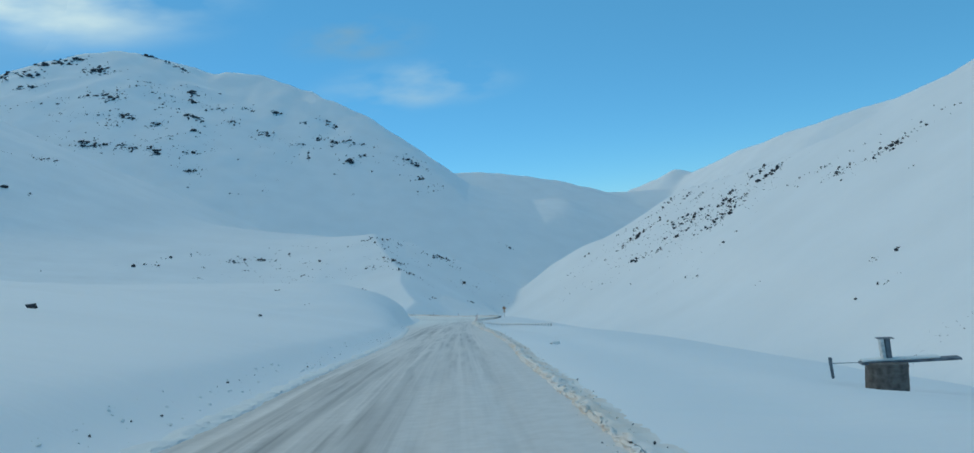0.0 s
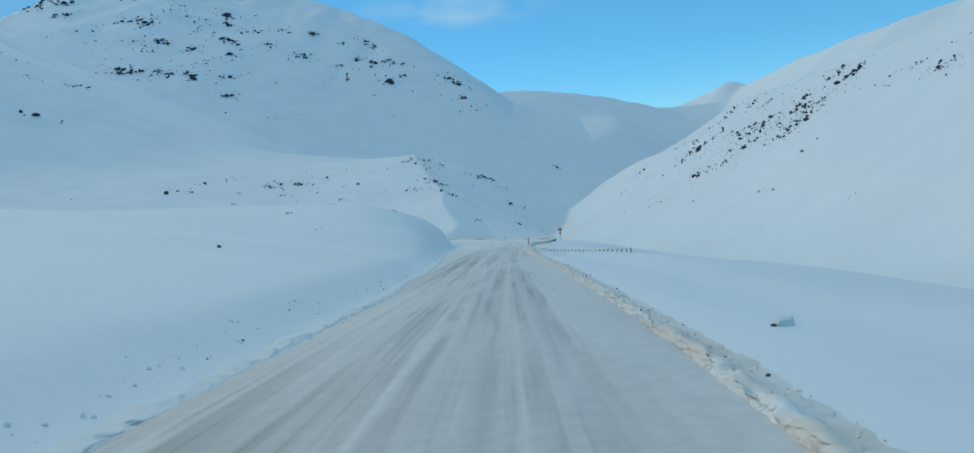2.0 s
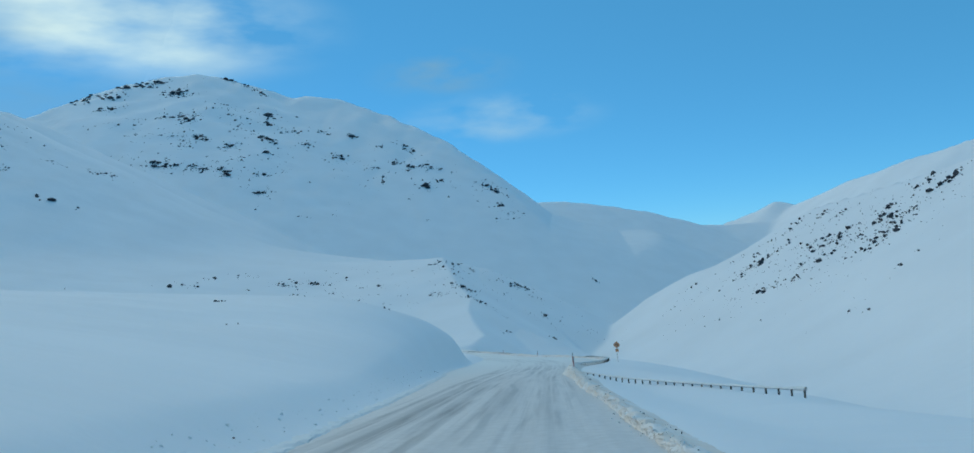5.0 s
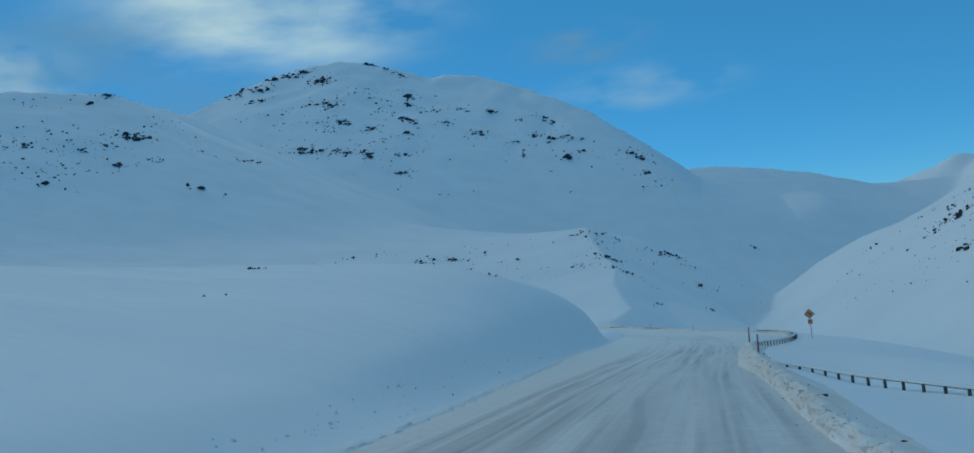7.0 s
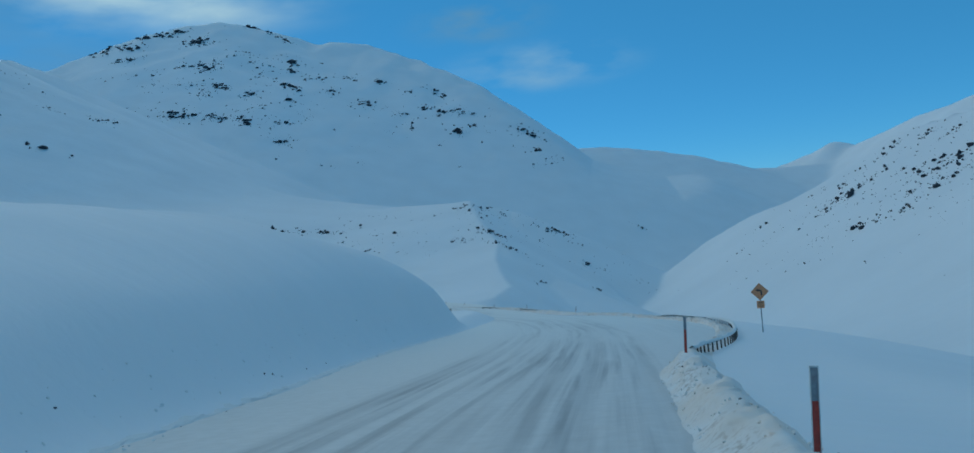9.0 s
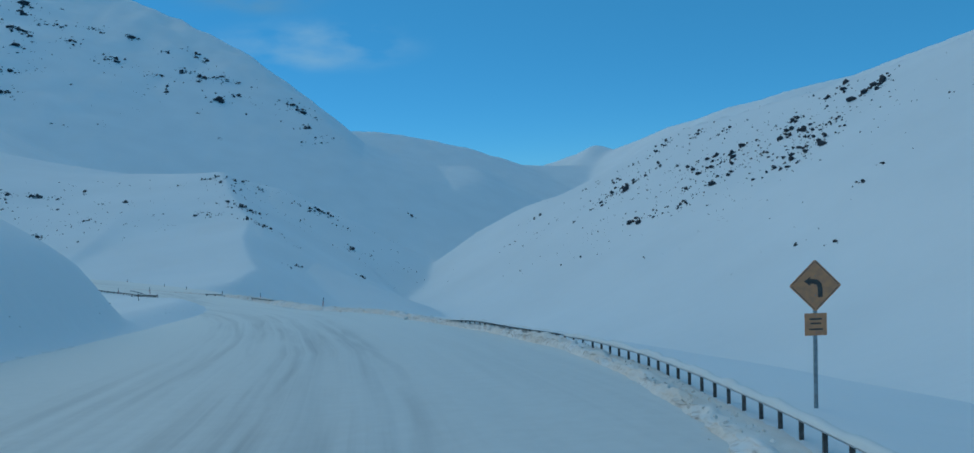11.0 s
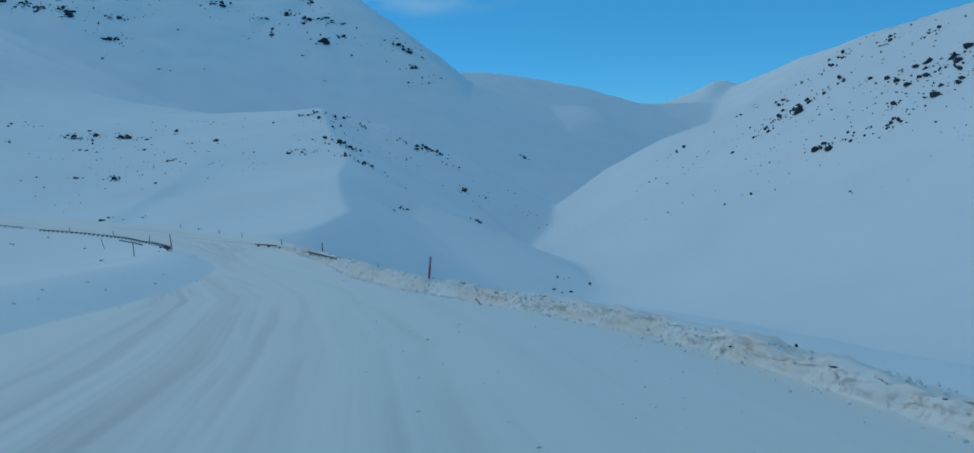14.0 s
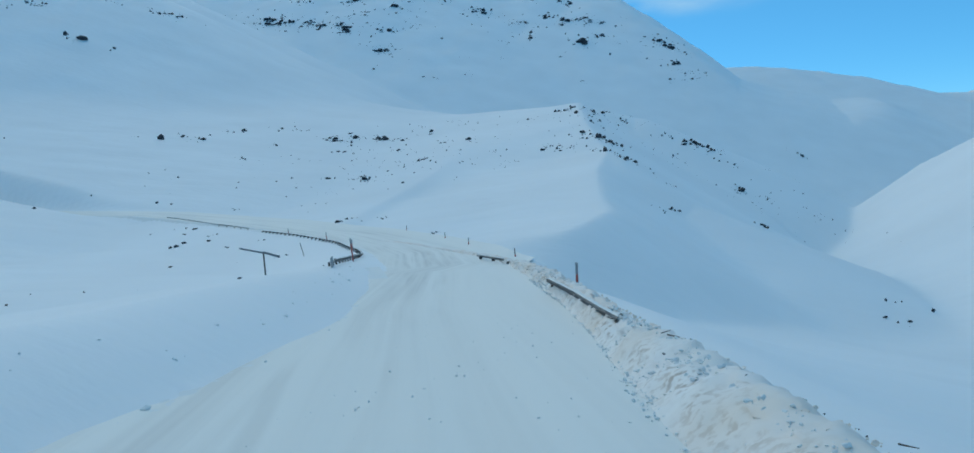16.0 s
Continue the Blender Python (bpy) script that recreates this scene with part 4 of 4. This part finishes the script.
LOW_FACE_ROCKS = [(-103, 1263, 6.6, 10.1, 14, 4.2), (-94, 1210, 4.2, 4.4, 6, 3.9), (-78, 1190, 13.2, 11.2, 8, 1.9), (-181, 1117, 3.0, 1.6, 4, 1.6), (-532, 1122, 9.0, 3.2, 12, 3.7), (-483, 1120, 7.0, 6.1, 12, 2.4), (-445, 1118, 2.6, 7.0, 8, 3.6), (-399, 1127, 7.8, 3.3, 9, 2.7), (-385, 1080, 4.6, 1.2, 7, 2.4), (-572, 1278, 10.1, 5.5, 10, 4.0), (-519, 1218, 7.2, 5.0, 8, 3.1), (-469, 1208, 6.5, 2.3, 7, 2.8), (-281, 1225, 65.9, 39.3, 18, 1.6), (-407, 1191, 45.6, 38.5, 16, 1.7), (-326, 1074, 53.2, 17.1, 6, 1.6), (-163, 1244, 26.9, 39.2, 10, 1.6)]
SLOPE_ROCKS = [(92, 526, 5.8, 4.0, 9, 2.5), (101, 520, 2.6, 7.0, 7, 1.6), (109, 484, 2.7, 5.0, 7, 1.8), (114, 469, 6.6, 6.0, 22, 1.7), (101, 451, 1.7, 1.5, 4, 1.8), (107, 453, 2.2, 1.5, 5, 1.1), (117, 450, 2.7, 2.5, 7, 1.3), (130, 443, 5.6, 2.5, 16, 1.4), (121, 427, 4.9, 4.5, 14, 1.9), (114, 425, 3.3, 2.5, 8, 1.4), (127, 454, 1.7, 2.5, 5, 1.4), (137, 462, 3.8, 2.0, 8, 1.5), (153, 461, 2.2, 3.4, 8, 1.6), (153, 442, 3.3, 4.9, 12, 2.1), (135, 434, 2.2, 2.5, 8, 1.2), (81, 470, 2.2, 3.0, 5, 1.9)]
SLOPE_BOULDERS = [(131, 506, 3.2, 3.0, 6, 1.2), (124, 554, 4.1, 3.0, 5, 1.5), (126, 531, 3.2, 4.0, 5, 1.2), (114, 549, 3.6, 5.5, 6, 1.3), (109, 503, 2.7, 1.5, 5, 1.1), (98, 465, 2.7, 1.5, 6, 1.1), (91, 452, 3.5, 2.0, 14, 0.9), (85, 462, 3.9, 2.0, 8, 0.9), (85, 521, 3.2, 3.5, 6, 1.1), (98, 543, 4.2, 3.0, 6, 1.5), (89, 562, 4.2, 5.5, 6, 0.8), (65, 575, 2.3, 2.3, 2, 1.9), (51, 554, 1.2, 1.0, 1, 1.5), (72, 491, 5.0, 5.1, 12, 0.4), (104, 369, 1.1, 0.5, 2, 0.9), (86, 349, 0.6, 0.3, 2, 0.6)]
SLOPE_STONES = [(101, 488, 41.2, 30.5, 90, 0.5), (121, 448, 29.2, 20.8, 70, 0.5), (81, 508, 29.7, 24.2, 40, 0.4), (137, 443, 24.0, 21.6, 40, 0.5), (92, 418, 7.8, 3.6, 10, 0.4), (128, 525, 29.6, 13.8, 16, 0.6), (70, 428, 1.1, 0.7, 1, 0.8), (111, 372, 0.6, 0.5, 2, 0.7), (72, 548, 19.8, 24.2, 22, 0.4), (96, 391, 34.0, 19.7, 16, 0.3)]
# last row: small stones that stand in for tracks across the snow
HIGH_SLOPE_ROCKS = [(97, 205, 1.3, 1.6, 7, 0.4), (104, 226, 1.7, 1.0, 5, 0.4), (82, 163, 0.7, 1.1, 6, 0.3), (89, 279, 0.8, 0.7, 1, 0.9), (84, 362, 1.2, 1.4, 1, 1.1), (91, 208, 0.6, 0.4, 1, 0.8), (109, 221, 0.6, 0.3, 1, 0.9), (161, 327, 5.8, 4.5, 12, 1.6), (149, 345, 7.7, 5.5, 12, 1.4), (154, 376, 4.6, 2.5, 5, 1.2), (177, 323, 8.9, 10.3, 14, 0.9), (143, 385, 6.5, 3.0, 5, 0.9), (161, 365, 5.8, 6.5, 6, 0.6), (146, 281, 1.1, 1.0, 1, 1.0), (108, 220, 0.6, 0.5, 1, 0.9), (89, 163, 2.5, 4.3, 14, 0.3)]
SPUR_ROCKS = [(-89, 639, 17.0, 2.2, 16, 1.2), (-82, 616, 1.7, 4.2, 5, 1.3), (-75, 595, 1.6, 2.6, 3, 0.9), (-68, 560, 4.2, 4.7, 9, 1.4), (-64, 555, 2.1, 2.9, 5, 1.2), (-57, 528, 2.9, 4.2, 7, 1.2), (-52, 525, 3.8, 3.7, 9, 1.0), (-83, 549, 2.0, 3.0, 8, 0.6), (-74, 544, 2.5, 3.0, 6, 0.5), (-38, 469, 3.0, 2.1, 5, 0.7), (-36, 481, 1.1, 2.0, 3, 0.7), (-65, 537, 1.5, 1.6, 3, 0.5), (-89, 606, 9.9, 8.2, 6, 0.4), (-62, 587, 15.4, 19.2, 12, 0.4)]
RIB_ROCKS = [(-71, 647, 1.4, 2.5, 6, 1.1), (-62, 648, 36.2, 2.0, 22, 0.6), (-43, 638, 3.2, 3.5, 14, 1.3), (-36, 640, 2.8, 3.5, 6, 1.3), (-52, 639, 1.5, 1.5, 4, 0.9), (-48, 616, 0.8, 2.0, 3, 0.9), (-41, 516, 1.5, 2.5, 4, 0.6), (-37, 639, 1.7, 3.0, 4, 1.2), (-28, 627, 2.1, 3.5, 6, 1.0), (-22, 602, 0.8, 1.5, 3, 1.3), (-14, 602, 2.9, 2.6, 6, 0.7), (-15, 523, 1.9, 2.1, 3, 1.0), (3, 606, 2.7, 5.1, 7, 0.6), (23, 1059, 2.1, 2.0, 3, 2.1), (-40, 615, 31.4, 30.6, 40, 0.4), (-8, 587, 19.3, 19.1, 14, 0.4)]
BOWL_ROCKS = [(-185, 591, 2.2, 4.3, 9, 1.2), (-182, 606, 2.6, 5.9, 8, 0.9), (-169, 604, 2.3, 3.6, 9, 1.6), (-167, 563, 1.5, 2.6, 6, 0.9), (-132, 508, 1.5, 4.3, 8, 1.3), (-189, 529, 1.1, 2.5, 5, 0.8), (-198, 567, 0.7, 2.0, 3, 0.9), (-124, 538, 0.8, 2.9, 4, 1.0), (-130, 580, 1.9, 2.0, 4, 0.9), (-122, 579, 1.1, 2.6, 2, 1.6), (-147, 570, 2.1, 2.0, 5, 0.7), (-129, 534, 4.3, 5.8, 8, 0.6), (-144, 506, 0.9, 2.2, 3, 0.7), (-101, 431, 1.2, 1.5, 6, 0.8), (-100, 438, 1.6, 1.2, 4, 0.5), (-96, 445, 1.4, 1.6, 5, 0.4)]
BOWL_STONES = [(-151, 549, 22.7, 31.0, 40, 0.4), (-114, 542, 17.9, 23.2, 22, 0.4), (-162, 632, 26.2, 12.4, 16, 0.5), (-130, 489, 11.4, 15.0, 12, 0.4), (-154, 493, 0.3, 1.1, 1, 0.7), (-140, 453, 0.3, 1.0, 1, 0.7), (-73, 417, 0.3, 1.0, 3, 0.5), (-102, 548, 1.4, 2.0, 3, 0.5), (-92, 528, 2.5, 4.0, 5, 0.5), (-213, 609, 5.0, 2.3, 5, 0.6)]
HILL_ROCKS = [(7, 446, 2, 2, 3, 0.8), (6, 432, 2, 2, 3, 0.5), (-81, 546, 4, 3, 8, 1.0), (-68, 559, 1, 4, 6, 1.3), (-396, 685, 2, 2, 2, 3.4), (-32, 57, 0.3, 0.3, 2, 0.45), (-29, 102, 0.4, 0.3, 2, 0.5), (-170, 592, 14, 5, 6, 1.9), (-233, 556, 9, 4, 5, 2.0),
              (-35.3, 222, 0.5, 0.3, 3, 0.45), (-50, 190, 1.5, 0.5, 7, 0.3), (-38, 165, 0.5, 0.3, 2, 0.25), (-236, 581, 23, 3, 7, 1.9), (-150, 470, 40, 40, 26, 0.5), (-64, 325, 14, 14, 12, 0.22)]
LOW_ROCKS = [(-107, 388, 0.6, 0.6, 2, 0.7), (-92, 380, 0.5, 0.5, 2, 0.7), (-108, 391, 0.2, 0.6, 2, 0.5), (-102, 390, 0.1, 0.6, 2, 0.5), (-106, 396, 0.6, 1.2, 4, 0.4), (-78, 364, 0.3, 0.5, 1, 0.4), (-123, 408, 0.3, 0.3, 1, 0.6), (-117, 406, 0.4, 0.3, 2, 0.5), (-120, 408, 0.3, 0.3, 1, 0.4), (-87, 382, 0.5, 0.5, 2, 0.3), (-87, 362, 0.1, 0.2, 1, 0.3), (-115, 401, 0.3, 0.3, 1, 0.3), (-126, 406, 0.7, 0.7, 3, 0.3), (-71, 361, 0.5, 0.7, 3, 0.2), (-140, 454, 0.1, 0.3, 1, 0.6), (-74, 418, 0.1, 0.6, 1, 0.5), (-129, 465, 0.4, 0.9, 1, 0.4)]

rock_field("ridge_rock", RIDGE_ROCKS, 1, "dark rock outcrops below the crest of the near ridge", more=1.9, grow=0.85)
rock_field("peak_rock", PEAK_ROCKS, 2, "dark broken rock bands on the high snowy peak", (1.7, 1.0, 0.85), 2.2, 0.74)
rock_field("crown_rock", CROWN_ROCKS, 3, "dark rocks along the summit crest", (1.5, 1.0, 0.85), 2.2, 0.74)
rock_field("cliff_rock", FACE_ROCKS, 4, "dark rock ledges across the mountain face", (1.7, 1.0, 0.85), 1.7, 0.74)
rock_field("ledge_rock", LOW_FACE_ROCKS, 5, "short dark rock ledges low on the mountain face", (1.7, 1.0, 0.85), 1.7, 0.74)
rock_field("slope_rock", SLOPE_ROCKS, 6, "clusters of dark boulders on the snowy hillside", (1.25, 1.0, 0.9))
rock_field("slope_boulder", SLOPE_BOULDERS, 7, "single dark boulders on the snowy hillside", (1.25, 1.0, 0.9))
rock_field("slope_stone", SLOPE_STONES, 8, "small scattered stones poking through hillside snow", (1.2, 1.0, 0.9))
rock_field("high_slope_rock", HIGH_SLOPE_ROCKS, 14, "dark rocks and small dark specks high on the open hillside", (1.3, 1.0, 0.9))
rock_field("spur_rock", SPUR_ROCKS, 9, "dark rocks along the crest of the spur", (1.2, 1.0, 1.0))
rock_field("rib_rock", RIB_ROCKS, 10, "dark stones strewn down the shaded side of the spur", (1.2, 1.0, 1.0))
rock_field("bowl_rock", BOWL_ROCKS, 11, "dark boulders scattered over the gentle snow slope", (1.3, 1.0, 0.8))
rock_field("bowl_stone", BOWL_STONES, 12, "small stones poking through the gentle snow slope")
rock_field("low_rock", LOW_ROCKS, 15, "dark stones in the snow below the guard rail", (1.4, 1.0, 0.7), 1.2, 0.9)
rock_field("hill_rock", HILL_ROCKS, 13, "single dark stones poking through the snow", (1.3, 1.0, 0.9), 1.2, 0.9)

# ---- lumps and litter of the ploughed banks ----
def edge_litter(name, table, sign, spans, mat, seed, label, low, high, flat=(1.2, 1.0, 0.8), reach=(-0.5, 1.2), lift=0.0, bank_tall=None):
    """Lumps strewn along a road edge: spans of (from y, to y, count)."""
    rng = np.random.default_rng(seed)
    verts, faces, base = [], [], 0
    for y0, y1, count in spans:
        for _ in range(count):
            y, d = rng.uniform(y0, y1), rng.uniform(*reach)
            x = float(by_y(table, y)) + sign * d
            big = low + (high - low) * rng.random() ** 2.5
            v, f = SHAPES[rng.integers(len(SHAPES))]
            a = rng.uniform(0, 6.28)
            w = v * np.array(flat) * rng.uniform(0.7, 1.35, 3) * big
            w = np.stack([w[:, 0] * math.cos(a) - w[:, 1] * math.sin(a), w[:, 0] * math.sin(a) + w[:, 1] * math.cos(a), w[:, 2]], -1)
            on = float(by_y(BED, y))
            if bank_tall:
                across = bank_across(y, 1, 0.72)[0]
                if y > 260 or 150 < y < 190:
                    d *= across[13] / 0.5
                    x = float(by_y(table, y)) + sign * d
                on += 0.62 * float(by_y(bank_tall, y)) * float(np.interp(d, across, BANK_H)) - 0.02
            if d > 1.0:
                on = max(height(x, y), on) if not bank_tall else on
            verts.append(w + [x, y, on + big * 0.05 + lift])
            faces.append(f + base)
            base += len(v)
    return tagged(solid(name, np.vstack(verts), np.vstack(faces), mat), label, "snow lumps", kind="stuff")


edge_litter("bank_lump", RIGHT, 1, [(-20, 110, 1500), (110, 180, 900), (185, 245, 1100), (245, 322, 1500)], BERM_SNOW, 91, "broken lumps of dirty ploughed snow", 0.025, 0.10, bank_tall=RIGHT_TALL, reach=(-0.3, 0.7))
edge_litter("road_crumb", RIGHT, 1, [(100, 180, 200), (240, 270, 500), (270, 314, 3200)], CLOD_SNOW, 92, "small crumbs of snow strewn on the road edge", 0.025, 0.10, reach=(-0.35, 0.4), lift=0.03, bank_tall=RIGHT_TALL)
edge_litter("loose_crumb", RIGHT, 1, [(238, 300, 420)], CLOD_SNOW, 96, "small snow crumbs scattered over the road", 0.015, 0.07, reach=(-6.5, -0.4), lift=0.02)
edge_litter("shoulder_lump", LEFT, -1, [(-20, 120, 900), (120, 200, 500), (200, 322, 260)], CLOD_SNOW, 93, "snow lumps thrown over the road shoulder", 0.04, 0.2, reach=(-0.3, 2.6))
# far stretch: dark bits also stand in for shade in the bank's recesses
edge_litter("bank_stone_and_shade", RIGHT, 1, [(-20, 60, 40), (60, 140, 90), (140, 180, 40), (190, 322, 110)], ROCK, 94, "dark stones, dirt and shade specks in the ploughed bank", 0.02, 0.09, bank_tall=RIGHT_TALL, reach=(-0.1, 0.9), lift=0.03)
edge_litter("shoulder_stone", LEFT, -1, [(-20, 120, 70), (150, 200, 50)], ROCK, 95, "dark stones beside the road", 0.03, 0.16, reach=(0.0, 2.2), lift=0.02)


def twigs(seed, count, y0, y1):
    """Bent dead twigs in the bank."""
    rng = np.random.default_rng(seed)
    for _ in range(count):
        y = rng.uniform(y0, y1)
        d = rng.uniform(0.2, 0.9)
        on = float(by_y(BED, y)) + 0.62 * float(by_y(RIGHT_TALL, y)) * float(np.interp(d, bank_across(y, 1, 0.72)[0], BANK_H))
        bm = bmesh.new()
        long = rng.uniform(0.12, 0.4)
        tube(bm, 0.014, 0.010, long, pose(0, 0, 0, 90, 0, 0), 6)
        tube(bm, 0.010, 0.004, long * 0.6, pose(0, long * 0.62, 0.05, 72, 0, 24), 6)
        ob = part("twig", bm, TWIG)
        ob.matrix_world = pose(float(by_y(RIGHT, y)) + d, y, on + 0.01, rng.uniform(-14, 14), 0, rng.uniform(0, 180))
        tagged(ob, "dark dead twig lying in the snow bank", "twig", group="twigs in the snow bank")


twigs(12, 7, 266, 294)


# ---- single clods, a plank and stones in the bank ----
def lump(name, place, size, mat, label, category, shape, turn):
    """One broken clod or stone."""
    v, f = SHAPES[shape]
    bm = bmesh.new()
    made = [bm.verts.new(tuple(c)) for c in v * np.array(size)]
    for t_ in f:
        bm.faces.new([made[k] for k in t_])
    ob = part(name, bm, mat)
    ob.matrix_world = pose(*place, 0, 0, turn)
    return tagged(ob, label, category)


for place, size, shape, turn in (((-5.42, 252.50, -26.92), (0.42, 0.36, 0.30), 1, 20), ((-5.26, 249.18, -26.59), (0.40, 0.34, 0.26), 4, 70), ((-3.57, 246.43, -26.23), (0.44, 0.36, 0.34), 6, 130)):
    lump("snow_clod", place, size, CLOD_SNOW, "white frozen snow clod fallen from the ploughed bank", "snow clod", shape, turn)
for place, size, shape, turn in (((-3.64, 148.43, -15.64), (0.42, 0.34, 0.30), 2, 40), ((-3.23, 142.37, -14.98), (0.36, 0.30, 0.26), 3, 10), ((-4.55, 157.22, -16.70), (0.34, 0.28, 0.16), 5, 80)):
    lump("bank_rock", place, size, ROCK, "dark stone lying in the snow at the bank", "rock", shape, turn)
lump("snow_clod", (3.6, 52.6, -5.08), (0.75, 0.5, 0.42), CLOD_SNOW, "frozen snow clod lying off the road on smooth snow", "snow clod", 7, 35)
lump("bank_rock", (3.32, 52.35, -5.05), (0.2, 0.16, 0.16), ROCK, "small dark stone beside a snow clod", "rock", 2, 15)
bm = bmesh.new()
box(bm, (0.85, 0.045, 0.02), None, 0.005)
plank = part("plank", bm, PLANK_WOOD)
plank.matrix_world = pose(-10.95, 268.6, -28.50, 2, 4, -76)
tagged(plank, "pale weathered plank sticking out of the snow bank", "plank")
# long dark sliver in the bank's face, made with the stone shape
lump("bank_rock", (-10.35, 268.9, -28.30), (0.62, 0.10, 0.12), ROCK, "long dark sliver showing in the snow bank", "rock", 3, -75)


# ---- clouds, far off ----
def cloud_material(name, colour, strength, scale, seed):
    m, n, l, b = material(name, colour)
    n.remove(b)
    tc, mp, t = n.new("ShaderNodeTexCoord"), n.new("ShaderNodeMapping"), n.new("ShaderNodeTexNoise")
    mp.inputs["Location"].default_value = (seed, seed * 0.7, 0)
    mp.inputs["Scale"].default_value = scale
    t.inputs["Scale"].default_value, t.inputs["Detail"].default_value = 1.0, 5.0
    l.new(tc.outputs["Generated"], mp.inputs[0])
    l.new(mp.outputs[0], t.inputs["Vector"])
    g, gm = n.new("ShaderNodeTexGradient"), n.new("ShaderNodeMapping")
    g.gradient_type = "SPHERICAL"
    gm.inputs["Location"].default_value, gm.inputs["Scale"].default_value = (-1, -1, 0), (2, 2, 0)
    l.new(tc.outputs["Generated"], gm.inputs[0])
    l.new(gm.outputs[0], g.inputs[0])
    soft = ramp(n, l, g.outputs["Fac"], [(0.0, (0, 0, 0)), (0.75, (1, 1, 1))])
    soft.color_ramp.interpolation = "EASE"
    puff = ramp(n, l, t.outputs[0], [(0.36, (0, 0, 0)), (0.72, (1, 1, 1))])
    q = n.new("ShaderNodeMath")
    q.operation = "MULTIPLY"
    l.new(soft.outputs[0], q.inputs[0])
    l.new(puff.outputs[0], q.inputs[1])
    e, tr, mx = n.new("ShaderNodeEmission"), n.new("ShaderNodeBsdfTransparent"), n.new("ShaderNodeMixShader")
    e.inputs[0].default_value, e.inputs[1].default_value = (*colour, 1), strength
    l.new(q.outputs[0], mx.inputs[0])
    l.new(tr.outputs[0], mx.inputs[1])
    l.new(e.outputs[0], mx.inputs[2])
    l.new(mx.outputs[0], n["Material Output"].inputs[0])
    return m


def cloud(place, wide, tall, mat, label):
    bm = bmesh.new()
    bmesh.ops.create_grid(bm, x_segments=16, y_segments=8, size=0.5)
    for v in bm.verts:
        v.co.z = 0.06 * (v.co.x ** 2 + v.co.y ** 2)
    bmesh.ops.scale(bm, vec=(wide, tall, wide), verts=bm.verts)
    ob = part("cloud", bm, mat)
    ob.matrix_world = look(place, (0, 100, 0)) @ pose(0, 0, 0, 0, 180, 0)
    ob.visible_shadow = False
    return tagged(ob, label, "cloud", kind="structure")


FAIR = cloud_material("thin_white_cloud", (0.80, 0.84, 0.92), 0.36, (3.2, 2.2, 1), 3.1)
WARM = cloud_material("sunlit_cloud", (1.0, 0.79, 0.58), 0.66, (3.0, 2.4, 1), 8.3)
WISP = cloud_material("faint_wisp", (0.70, 0.82, 0.95), 0.26, (2.6, 2.0, 1), 5.7)
cloud((-300, 4200, 705), 1250, 330, FAIR, "small thin white cloud in the blue sky")
cloud((-2020, 3640, 1235), 2500, 720, WARM, "warm sunlit cloud bank behind the peak")
cloud((-2950, 2980, 1020), 900, 420, WARM, "low warm cloud over the ridge")
cloud((-560, 4180, 960), 900, 300, WISP, "faint wisp of high cloud")
cloud((-2500, 3300, 1050), 3600, 1000, WISP, "thin veil of cloud over the ridge")
